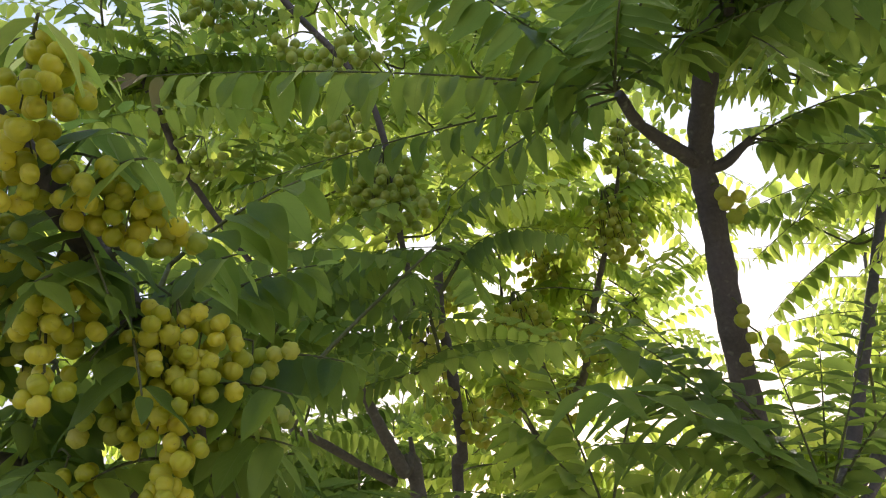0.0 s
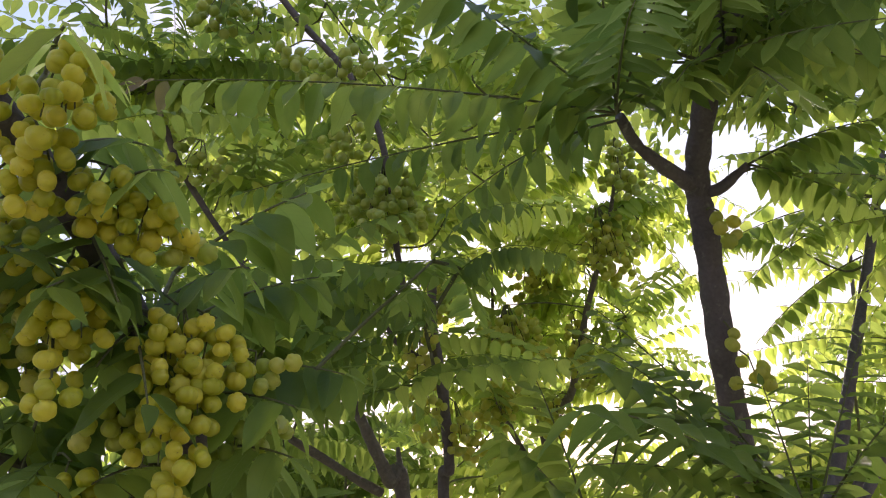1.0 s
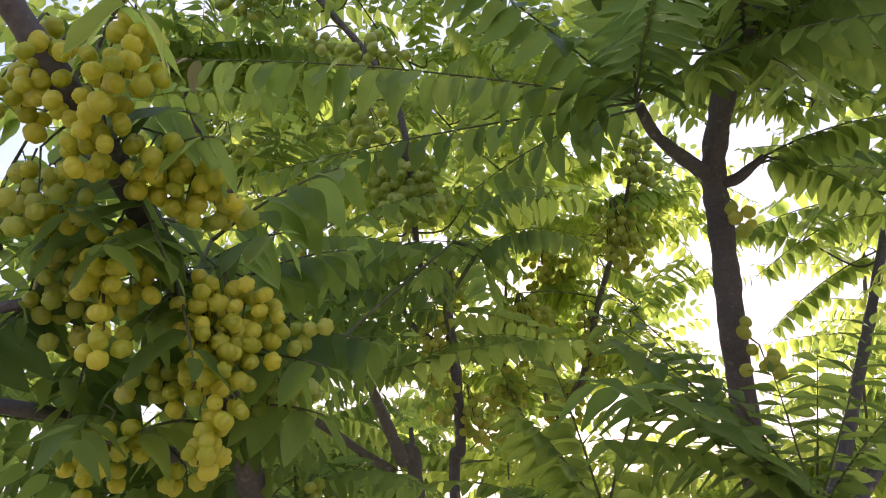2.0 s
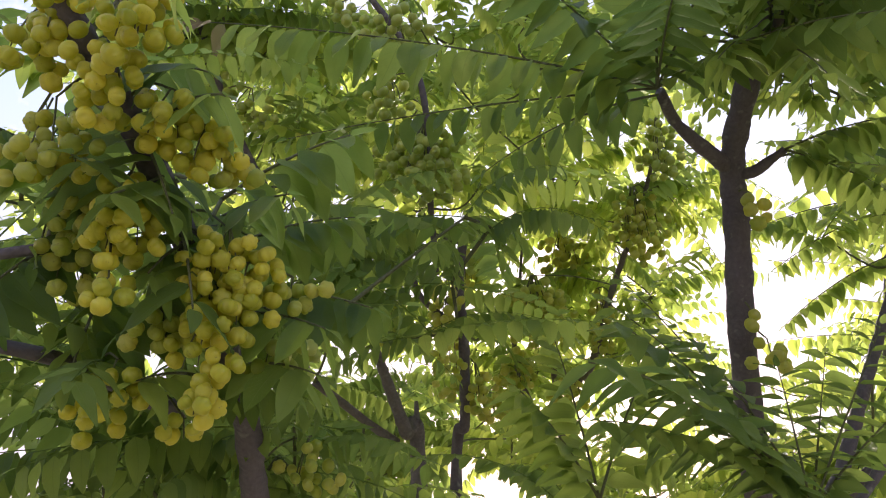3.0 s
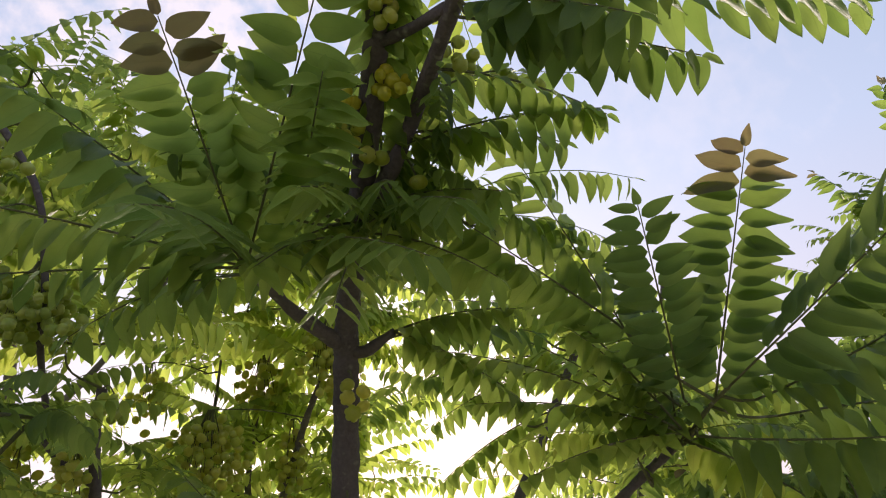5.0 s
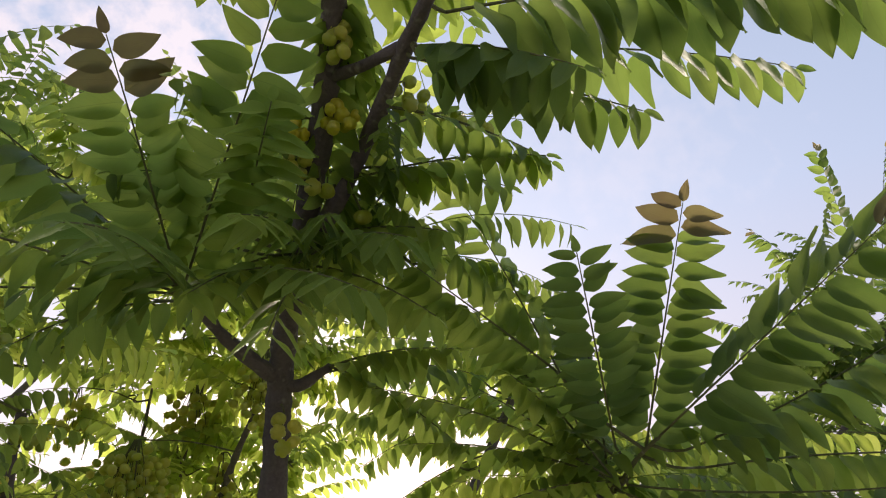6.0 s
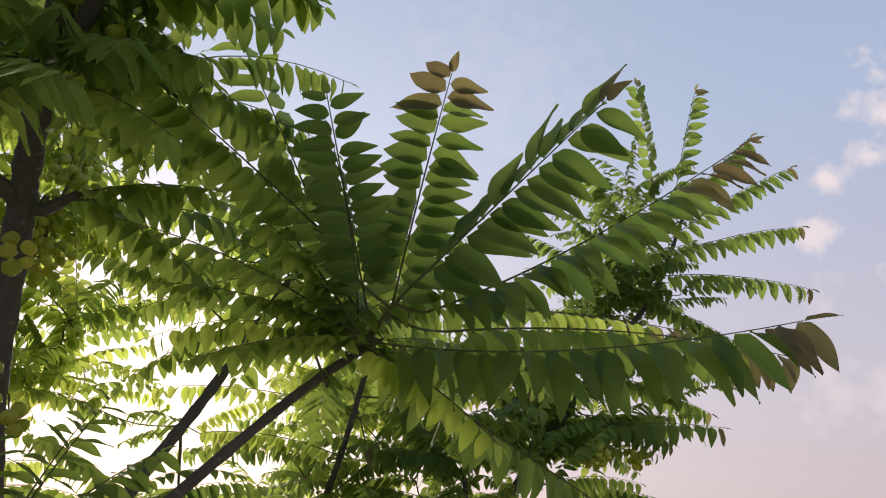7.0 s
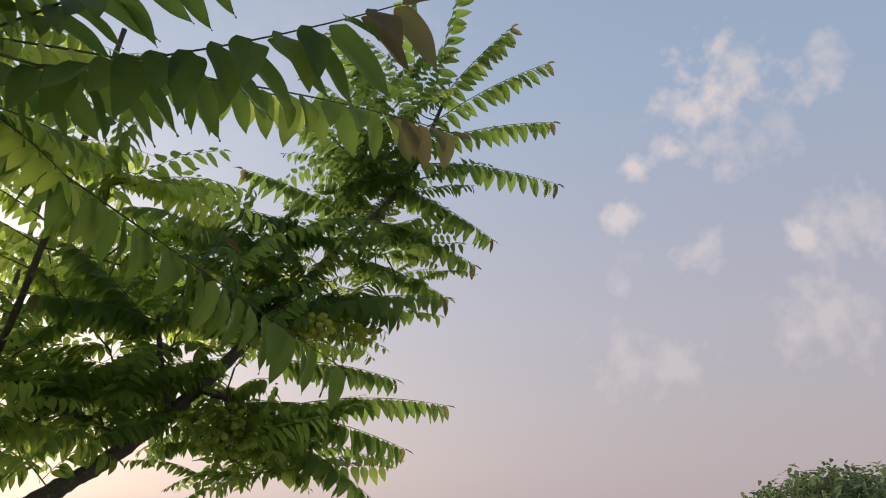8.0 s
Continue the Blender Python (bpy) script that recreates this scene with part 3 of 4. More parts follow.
berries(middle, (0.452, 0.925, 2.008), (0.016, 0.010, 0.026), 8, 0.0105, BERRY_MIX, True)
berries(middle, (0.457, 0.998, 1.872), (0.014, 0.012, 0.012), 4, 0.0105, BERRY_MIX, True)
berries(middle, (0.481, 1.022, 1.819), (0.03, 0.02, 0.03), 7, 0.0105, BERRY_MIX, True)
berries(middle, (0.434, 0.552, 2.343), (0.013, 0.013, 0.030), 9, 0.0085, BERRY_MIX, True)
berries(middle, (0.450, 0.622, 2.296), (0.020, 0.014, 0.018), 13, 0.0090, BERRY, True)
berries(middle, (0.404, 0.666, 2.294), (0.014, 0.012, 0.014), 10, 0.0088, BERRY, True)
berries(middle, (0.414, 0.680, 2.263), (0.014, 0.012, 0.014), 8, 0.0090, BERRY_MIX, True)
berries(middle, (0.443, 0.684, 2.238), (0.012, 0.010, 0.012), 3, 0.0105, BERRY_MIX, True)
berries(middle, (0.499, 0.701, 2.214), (0.006, 0.006, 0.006), 1, 0.0105, BERRY_MIX, True)
berries(middle, (0.627, 0.670, 2.349), (0.040, 0.030, 0.030), 11, 0.0092, BERRY_GREEN, True)
berries(middle, (0.519, 0.585, 2.315), (0.030, 0.030, 0.020), 8, 0.0092, BERRY_GREEN, True)

# ---- tree laden with yellow fruit, close by ----
FOOT_L = Vector((-0.176, 0.754, 1.618))
LOWER = rooted(FOOT_L, (-0.174, 0.657, 1.699))
laden = tree_thing(LOWER[0], "gooseberry tree branch loaded with ripe yellow fruit")
limb(laden, "trunk", [*LOWER, (-0.174, 0.657, 1.699), (-0.190, 0.536, 1.784), (-0.203, 0.470, 1.829), (-0.224, 0.403, 1.876), (-0.240, 0.361, 1.902), (-0.256, 0.328, 1.930)], 0.0155, 0.008, BARK, 0.05)
limb(laden, "branch", [(-0.177, 0.653, 1.708), (-0.226, 0.617, 1.692), (-0.293, 0.565, 1.719), (-0.361, 0.541, 1.732)], 0.009, 0.005, BARK, 0.07)
limb(laden, "branch", [(-0.204, 0.474, 1.832), (-0.257, 0.491, 1.794), (-0.323, 0.497, 1.784)], 0.006, 0.004, BARK, 0.07)
for c, s, n, m in (
    ((-0.185, 0.351, 1.875), (0.022, 0.022, 0.032), 22, BERRY), ((-0.208, 0.376, 1.844), (0.020, 0.022, 0.024), 15, BERRY),
    ((-0.238, 0.368, 1.893), (0.025, 0.02, 0.03), 16, BERRY), ((-0.257, 0.410, 1.824), (0.03, 0.02, 0.03), 14, BERRY_MIX),
    ((-0.176, 0.401, 1.834), (0.022, 0.022, 0.022), 15, BERRY), ((-0.155, 0.416, 1.820), (0.024, 0.022, 0.018), 15, BERRY),
    ((-0.140, 0.439, 1.817), (0.016, 0.016, 0.012), 6, BERRY_MIX), ((-0.211, 0.438, 1.777), (0.022, 0.024, 0.034), 22, BERRY),
    ((-0.258, 0.473, 1.804), (0.024, 0.02, 0.03), 14, BERRY_MIX), ((-0.211, 0.427, 1.728), (0.011, 0.008, 0.009), 4, BERRY),
    ((-0.151, 0.473, 1.765), (0.026, 0.024, 0.022), 20, BERRY), ((-0.131, 0.484, 1.762), (0.020, 0.02, 0.02), 12, BERRY),
    ((-0.162, 0.474, 1.737), (0.022, 0.022, 0.026), 17, BERRY), ((-0.143, 0.487, 1.730), (0.020, 0.02, 0.022), 11, BERRY),
    ((-0.162, 0.480, 1.699), (0.026, 0.022, 0.022), 15, BERRY), ((-0.200, 0.495, 1.719), (0.024, 0.018, 0.016), 9, BERRY_MIX),
    ((-0.159, 0.482, 1.669), (0.014, 0.014, 0.018), 6, BERRY), ((-0.111, 0.517, 1.756), (0.024, 0.02, 0.012), 7, BERRY_MIX),
    ((-0.123, 0.555, 1.722), (0.028, 0.024, 0.022), 13, BERRY_GREEN), ((-0.228, 0.503, 1.680), (0.02, 0.02, 0.02), 8, BERRY), ((-0.252, 0.538, 1.676), (0.022, 0.02, 0.02), 8, BERRY),
    ((-0.188, 0.533, 1.657), (0.014, 0.012, 0.010), 4, BERRY), ((-0.266, 0.388, 1.888), (0.03, 0.02, 0.024), 16, BERRY), ((-0.258, 0.432, 1.832), (0.024, 0.02, 0.024), 12, BERRY),
    ((-0.269, 0.497, 1.779), (0.03, 0.02, 0.03), 14, BERRY_MIX), ((-0.125, 0.751, 1.648), (0.03, 0.03, 0.03), 14, BERRY_MIX)):
    berries(laden, c, [q * 1.1 for q in s], round(n * 1.25), 0.0066, m, True)
for b, t, n, l, d, m in (
    ((-0.191, 0.483, 1.822), (-0.203, 0.393, 1.781), 5, 0.045, 30, LEAF), ((-0.200, 0.508, 1.816), (-0.159, 0.437, 1.721), 4, 0.055, 30, LEAF_SHADED),
    ((-0.201, 0.444, 1.864), (-0.132, 0.365, 1.834), 4, 0.050, 40, LEAF), ((-0.215, 0.430, 1.897), (-0.150, 0.386, 1.865), 4, 0.05, 40, LEAF_SHADED),
    ((-0.192, 0.524, 1.803), (-0.195, 0.449, 1.750), 4, 0.05, 50, LEAF), ((-0.186, 0.543, 1.783), (-0.232, 0.506, 1.724), 5, 0.055, 45, LEAF_SHADED),
    ((-0.190, 0.530, 1.814), (-0.107, 0.460, 1.813), 5, 0.05, 50, LEAF), ((-0.189, 0.577, 1.757), (-0.082, 0.497, 1.724), 5, 0.055, 50, LEAF),
    ((-0.188, 0.614, 1.720), (-0.086, 0.510, 1.693), 5, 0.055, 40, LEAF_SHADED), ((-0.189, 0.618, 1.712), (-0.213, 0.498, 1.688), 5, 0.055, 40, LEAF),
    ((-0.227, 0.411, 1.944), (-0.155, 0.285, 1.871), 3, 0.055, 60, LEAF_SUNLIT), ((-0.272, 0.481, 1.913), (-0.292, 0.488, 1.774), 6, 0.055, 45, LEAF_SHADED),
    ((-0.182, 0.555, 1.855), (-0.074, 0.546, 1.912), 5, 0.062, 45, LEAF), ((-0.184, 0.591, 1.825), (-0.074, 0.611, 1.863), 7, 0.055, 50, LEAF),
    ((-0.271, 0.566, 1.792), (-0.270, 0.521, 1.695), 6, 0.06, 45, LEAF), ((-0.162, 0.605, 1.787), (-0.055, 0.586, 1.767), 7, 0.055, 50, LEAF_SHADED),
    ((-0.231, 0.460, 1.882), (-0.171, 0.414, 1.777), 4, 0.052, 35, LEAF), ((-0.226, 0.508, 1.820), (-0.236, 0.402, 1.814), 4, 0.055, 35, LEAF_SHADED),
    ((-0.194, 0.495, 1.845), (-0.197, 0.418, 1.797), 3, 0.05, 45, LEAF),
    ((-0.292, 0.508, 1.860), (-0.331, 0.424, 1.859), 7, 0.055, 45, LEAF), ((-0.292, 0.528, 1.810), (-0.333, 0.476, 1.730), 7, 0.055, 45, LEAF_SHADED)):
    frond(laden, b, t, n, l, d, mat=m)
crown(laden, (-0.472, 0.961, 1.688), (0.22, 0.15, 0.10), 14, 34, (LEAF, LEAF_SHADED), size=(0.55, 0.8))
crown(laden, (-0.473, 0.824, 1.893), (0.16, 0.12, 0.2), 12, 35, (LEAF, LEAF_SHADED), size=(0.55, 0.8))
crown(laden, (-0.279, 0.863, 1.649), (0.10, 0.1, 0.05), 8, 36, (LEAF, LEAF_SHADED), size=(0.5, 0.7))
crown(laden, (-0.349, 0.668, 1.789), (0.14, 0.12, 0.12), 12, 31, (LEAF, LEAF_SHADED), size=(0.5, 0.75))
crown(laden, (-0.420, 0.667, 2.012), (0.10, 0.12, 0.12), 6, 32, (LEAF, LEAF_SUNLIT), size=(0.5, 0.75))
crown(laden, (0.005, 0.899, 1.950), (0.10, 0.07, 0.07), 7, 37, (LEAF_SHADED, LEAF), size=(0.45, 0.65))
crown(laden, (-0.001, 0.926, 1.878), (0.10, 0.07, 0.05), 5, 38, (LEAF_SHADED, LEAF), size=(0.45, 0.65))
crown(laden, (-0.163, 0.743, 1.670), (0.12, 0.08, 0.05), 6, 33, (LEAF, LEAF_SHADED), size=(0.5, 0.75))

# ---- tree with the long arching fronds at the edge of the orchard ----
FOOT_R = Vector((0.646, 1.171, 1.656))
LOWER = rooted(FOOT_R, (0.805, 1.048, 1.826))
arching = tree_thing(LOWER[0], "gooseberry tree with long arching fronds and bronze young tips")
limb(arching, "trunk", [*LOWER, (0.805, 1.048, 1.826), (0.893, 0.990, 1.911), (0.967, 0.956, 1.968), (0.940, 0.905, 1.960)], 0.0135, 0.0050, BARK, 0.06)
limb(arching, "branch", [(0.940, 0.905, 1.960), (0.928, 0.845, 1.975), (0.924, 0.785, 1.988)], 0.0038, 0.0026, STEM, 0.05)
frond(arching, (0.892, 0.887, 2.015), (0.674, 0.802, 2.333), 14, 0.070, 26, up=(-0.3, -1, 0.5), bow=0.02, level=0.25, mat=LEAF_SHADED)
frond(arching, (0.819, 0.848, 2.1), (0.565, 0.75, 2.195), 12, 0.062, 18, up=(-0.5, -0.9, -0.1), bow=0.02, level=0.2)
frond(arching, (0.911, 0.864, 1.998), (0.709, 0.570, 2.127), 15, 0.056, 10, up=(-0.5, -0.8, 0.0), bow=0.02, lean=6.0, level=0.45, mat=LEAF_SHADED, wide=0.84)
frond(arching, (0.927, 0.814, 1.986), (0.900, 0.605, 2.247), 16, 0.077, 14, up=(-0.55, -0.8, -0.1), bow=0.03, young=6, lean=4.0, level=0.40, mat=LEAF_SHADED, wide=1.05)
frond(arching, (0.920, 0.768, 1.989), (0.957, 0.393, 2.103), 14, 0.088, 38, up=Vector((0.648, 0.500, 2.026)) - Vector((0.929, 0.680, 2.026)), bow=0.0, young=2, lean=22.0, level=0.35, bare=0.16, mat=LEAF_SHADED, wide=0.84)
frond(arching, (0.972, 0.791, 1.977), (1.196, 0.404, 2.120), 15, 0.088, 44, up=(0, -0.4, 1), bow=-0.04, young=7, lean=24.0, bare=0.08, mat=LEAF_SHADED, wide=0.84)
frond(arching, (0.935, 0.885, 1.950), (1.196, 0.365, 1.884), 16, 0.098, 56, bow=-0.04, young=4, lean=26.0, bare=0.08, mat=LEAF_SHADED, wide=0.84)
frond(arching, (0.970, 0.881, 2.009), (1.418, 0.716, 1.994), 13, 0.056, 60, bow=0.03, mat=LEAF_SUNLIT, young=4)
frond(arching, (1.026, 0.824, 1.964), (1.458, 0.547, 1.915), 14, 0.072, 60, bow=0.04, young=6)
frond(arching, (0.949, 0.937, 1.955), (1.399, 0.702, 1.614), 15, 0.078, 60, bow=0.0, mat=LEAF_SHADED, lean=24.0, wide=0.84)
frond(arching, (0.939, 0.944, 1.956), (0.745, 0.841, 2.084), 12, 0.060, 35, up=(0, -0.6, 1), level=0.6)
frond(arching, (0.939, 0.942, 1.959), (0.784, 0.729, 2.178), 13, 0.062, 25, up=(0, -1, 0.5), level=0.40, mat=LEAF_SHADED)
frond(arching, (0.946, 0.939, 1.955), (1.059, 0.749, 1.790), 10, 0.058, 45, mat=LEAF_SUNLIT)
frond(arching, (0.950, 0.950, 1.955), (1.195, 1.030, 1.967), 11, 0.055, 50)
for t in ((0.880, 1.021, 2.253), (0.790, 1.028, 2.321), (0.732, 1.129, 2.193)):
    frond(arching, (0.951, 0.956, 1.969), t, 12, 0.058, 32, up=(-0.2, -0.6, 0.9), level=0.6)
limb(arching, "branch", [(0.675, 1.116, 1.695), (0.574, 1.071, 1.615), (0.481, 0.980, 1.613)], 0.008, 0.005, BARK)
for t, n, l, d, u in (((0.126, 0.614, 1.728), 13, 0.076, 26, (0, 0, 1)), ((0.201, 0.771, 1.806), 12, 0.066, 12, (-0.2, -0.5, 0.8)), ((0.200, 0.819, 1.848), 11, 0.056, 25, (0, 0, 1)), ((0.167, 0.755, 1.697), 12, 0.058, 35, (0, 0, 1)),
                      ((0.644, 0.868, 1.773), 11, 0.055, 30, (0, 0, 1))):
    frond(arching, (0.477, 0.974, 1.614), t, n, l, d, up=u, mat=LEAF_SHADED, bow=0.07)
for t, n in (((0.589, 0.918, 1.842), 10), ((0.468, 0.976, 1.800), 8), ((0.584, 1.061, 1.840), 9)):
    frond(arching, (0.477, 0.974, 1.614), t, n, 0.050, 5, up=(-0.3, -0.8, 0.3), mat=LEAF_SHADED, twist=62.0)
for t, n in (((0.248, 0.917, 1.911), 11), ((0.308, 0.842, 1.806), 11), ((0.232, 0.803, 1.755), 10)):
    frond(arching, (0.477, 0.974, 1.614), t, n, 0.060, 16, up=(0, -0.4, 1), mat=LEAF_SHADED, level=0.55, bow=0.05)
for t in ((0.567, 0.891, 2.068), (0.630, 0.944, 2.009), (0.625, 0.876, 2.234), (0.672, 0.909, 1.895)):
    frond(arching, (0.913, 0.880, 1.953), t, 13, 0.050, 30, bow=0.06, level=0.65)
crown(arching, (0.960, 0.915, 1.975), (0.10, 0.09, 0.05), 4, 43, (LEAF_SHADED,), size=(0.4, 0.55))
crown(arching, (0.899, 1.022, 2.023), (0.16, 0.14, 0.10), 5, 41, (LEAF, LEAF_SUNLIT), size=(0.6, 0.85))

# ---- slim second stem behind it ----
FOOT_S = Vector((0.630, 1.164, 1.686))
LOWER = rooted(FOOT_S, (0.722, 1.218, 1.816))
slim = tree_thing(LOWER[0], "slim grey gooseberry sapling with sparse fronds")
limb(slim, "trunk", [*LOWER, (0.722, 1.218, 1.816), (0.820, 1.267, 1.959), (0.983, 1.322, 2.231), (1.034, 1.327, 2.342)], 0.0135, 0.008, BARK, 0.06)
for b, t, n, l, d in (((0.965, 1.238, 2.247), (0.603, 1.155, 2.251), 13, 0.050, 45), ((0.964, 1.234, 2.257), (0.850, 1.179, 2.437), 11, 0.045, 35),
                      ((0.944, 1.266, 2.197), (0.619, 1.313, 2.143), 13, 0.050, 60), ((0.939, 1.272, 2.187), (0.651, 1.288, 2.060), 12, 0.050, 55),
                      ((0.924, 1.289, 2.158), (1.243, 1.300, 2.211), 12, 0.050, 45), ((0.904, 1.321, 2.098), (0.687, 1.375, 1.972), 12, 0.050, 45)):
    frond(slim, b, t, n, l, d)
crown(slim, (0.876, 1.329, 2.219), (0.20, 0.16, 0.12), 10, 51, (LEAF, LEAF_SUNLIT), size=(0.7, 0.95))

# ---- bushy tree that stands against the sky ----
FOOT_E = Vector((1.436, 1.917, 1.486))
LOWER = rooted(FOOT_E, (1.584, 1.776, 1.605))
bushy = tree_thing(LOWER[0], "bushy gooseberry tree with many fronds against the sky")
limb(bushy, "trunk", [*LOWER, (1.584, 1.776, 1.605), (1.756, 1.710, 1.771), (1.986, 1.710, 2.018), (2.229, 1.704, 2.280), (2.405, 1.621, 2.502), (2.476, 1.487, 2.797)], 0.030, 0.006, BARK, 0.08)
limb(bushy, "branch", [(1.675, 1.717, 1.683), (1.609, 1.648, 1.803), (1.559, 1.579, 1.891)], 0.008, 0.005, BARK, 0.07)
limb(bushy, "branch", [(1.759, 1.714, 1.758), (1.892, 1.713, 1.724), (2.106, 1.756, 1.680)], 0.011, 0.005, BARK, 0.07)
for b, t in (((2.435, 1.532, 2.734), (2.430, 1.340, 3.180)), ((2.444, 1.513, 2.751), (2.541, 1.236, 2.972)), ((2.427, 1.555, 2.675), (2.672, 1.195, 2.871)),
             ((2.420, 1.577, 2.617), (2.706, 1.218, 2.667)), ((2.406, 1.593, 2.555), (2.745, 1.251, 2.462)), ((2.370, 1.640, 2.477), (2.548, 1.380, 2.254)),
             ((2.268, 1.639, 2.328), (2.524, 1.444, 2.180)), ((2.168, 1.684, 2.204), (2.431, 1.479, 2.063)), ((2.093, 1.695, 2.067), (2.170, 1.425, 1.954)),
             ((1.953, 1.707, 1.851), (2.202, 1.475, 1.790)), ((2.001, 1.717, 1.732), (2.373, 1.449, 1.728)), ((1.960, 1.709, 1.713), (2.260, 1.507, 1.609)),
             ((1.898, 1.721, 1.696), (2.111, 1.481, 1.484)), ((1.990, 1.700, 1.990), (2.173, 1.245, 1.967)), ((2.408, 1.560, 2.735), (2.320, 1.504, 3.266)), ((2.391, 1.601, 2.659), (2.191, 1.752, 3.051)),
             ((2.370, 1.639, 2.539), (2.067, 1.648, 2.725)), ((2.351, 1.647, 2.473), (2.034, 1.885, 2.753)), ((2.247, 1.669, 2.313), (1.864, 1.756, 2.423)),
             ((2.164, 1.680, 2.221), (1.760, 1.599, 2.219)), ((1.770, 1.682, 1.797), (1.363, 1.795, 1.723)), ((1.717, 1.720, 1.741), (1.417, 2.017, 1.871)),
             ((1.588, 1.616, 1.848), (1.370, 1.625, 2.040)), ((1.578, 1.599, 1.871), (1.605, 1.377, 2.038)), ((1.567, 1.591, 1.881), (1.300, 1.613, 1.907))):
    frond(bushy, b, t, 13, 0.072, 58, bow=0.05, young=2, level=0.2, mat=LEAF_SHADED)
crown(bushy, (2.339, 1.777, 2.514), (0.20, 0.2, 0.2), 46, 61, (LEAF_SHADED,), rise=(-0.15, 0.95), size=(0.6, 0.85))
crown(bushy, (2.000, 1.791, 2.072), (0.24, 0.2, 0.18), 58, 62, (LEAF_SHADED,), rise=(-0.15, 0.95), size=(0.6, 0.9))
crown(bushy, (1.755, 1.804, 1.829), (0.24, 0.2, 0.16), 36, 63, (LEAF_SHADED, LEAF), rise=(-0.15, 0.95), size=(0.6, 0.9))
crown(bushy, (2.084, 1.779, 1.682), (0.16, 0.2, 0.12), 16, 64, (LEAF_SHADED, LEAF), rise=(-0.15, 0.95), size=(0.6, 0.8))
crown(bushy, (2.325, 1.699, 2.785), (0.16, 0.15, 0.14), 18, 69, (LEAF_SHADED,), rise=(-0.15, 0.95), size=(0.5, 0.75))
crown(bushy, (1.481, 1.809, 1.605), (0.22, 0.16, 0.12), 20, 65, (LEAF_SHADED, LEAF), rise=(-0.15, 0.95), size=(0.6, 0.85))
crown(bushy, (1.874, 1.697, 1.551), (0.2, 0.16, 0.10), 15, 66, (LEAF_SHADED, LEAF), rise=(-0.15, 0.95), size=(0.6, 0.85))
crown(bushy, (1.658, 2.018, 2.097), (0.28, 0.2, 0.16), 22, 67, (LEAF, LEAF_SUNLIT), rise=(-0.15, 0.95), size=(0.6, 0.85))
crown(bushy, (2.285, 1.716, 2.143), (0.14, 0.2, 0.14), 18, 68, (LEAF_SHADED,), rise=(-0.15, 0.95), size=(0.5, 0.7))
crown(bushy, (1.368, 1.629, 1.598), (0.16, 0.12, 0.1), 14, 140, (LEAF, LEAF_SHADED), rise=(-0.15, 0.95), size=(0.55, 0.8))
crown(bushy, (1.409, 1.996, 1.88), (0.14, 0.14, 0.1), 8, 141, (LEAF, LEAF_SHADED), rise=(-0.15, 0.95), size=(0.55, 0.8))
crown(bushy, (1.992, 1.888, 1.564), (0.16, 0.14, 0.08), 10, 142, (LEAF_SHADED, LEAF), rise=(-0.15, 0.95), size=(0.55, 0.8))
crown(bushy, (1.729, 1.464, 1.919), (0.18, 0.14, 0.12), 9, 143, (LEAF, LEAF_SHADED), rise=(-0.15, 0.95), size=(0.55, 0.8))
crown(bushy, (2.306, 1.467, 2.535), (0.16, 0.16, 0.14), 12, 144, (LEAF, LEAF_SHADED), rise=(-0.15, 0.95), size=(0.5, 0.7))
berries(bushy, (1.972, 1.531, 1.914), (0.05, 0.04, 0.03), 24, 0.011, BERRY_MIX)
berries(bushy, (1.777, 1.625, 1.651), (0.07, 0.05, 0.09), 70, 0.011, BERRY_GREEN)
berries(bushy, (2.110, 1.509, 1.914), (0.04, 0.03, 0.03), 14, 0.011, BERRY_MIX)

# ---- trees behind, hung with green fruit ----
back = tree_thing(Vector((-0.008, 1.527, 1.727)) * Vector((1, 1, 0)), "old gooseberry tree with a leaning grey trunk and green fruit")
B0 = Vector((-0.024, 1.496, 1.726))
limb(back, "trunk", [(B0.x, B0.y, 0), (B0.x, B0.y, 0.8), B0, (-0.049, 1.456, 1.797), (-0.085, 1.407, 1.889), (-0.112, 1.372, 1.962)], 0.022, 0.007, BARK_GREY, 0.05, "grey-brown trunk, narrowing upwards")
limb(back, "branch", [(-0.030, 1.502, 1.738), (-0.026, 1.505, 1.795), (-0.028, 1.498, 1.860)], 0.013, 0.004, BARK_GREY, 0.03)
limb(back, "branch", [(-0.065, 1.477, 1.776), (-0.112, 1.445, 1.804), (-0.166, 1.400, 1.841), (-0.211, 1.348, 1.868)], 0.009, 0.007, BARK_GREY, 0.05)
limb(back, "branch", [(0.068, 1.393, 2.154), (0.062, 1.429, 2.072), (0.070, 1.473, 1.968), (0.070, 1.535, 1.823), (0.052, 1.580, 1.722), (B0.x + 0.06, B0.y + 0.08, 0.9)], 0.009, 0.013, BARK, 0.07)
limb(back, "branch", [(0.078, 1.464, 1.987), (-0.009, 1.442, 2.051), (-0.034, 1.401, 2.100)], 0.007, 0.005, BARK, 0.07)
limb(back, "branch", [(0.014, 1.287, 2.053), (0.002, 1.185, 2.164), (0.001, 1.143, 2.264), (-0.030, 1.105, 2.407), (-0.134, 1.070, 2.554), (-0.176, 1.045, 2.616)], 0.0055, 0.0065, BARK, 0.07)
limb(back, "branch", [(-0.263, 1.355, 2.162), (-0.338, 1.286, 2.283), (-0.386, 1.239, 2.374), (-0.402, 1.192, 2.433), (-0.426, 1.140, 2.507)], 0.0055, 0.0065, BARK, 0.07)
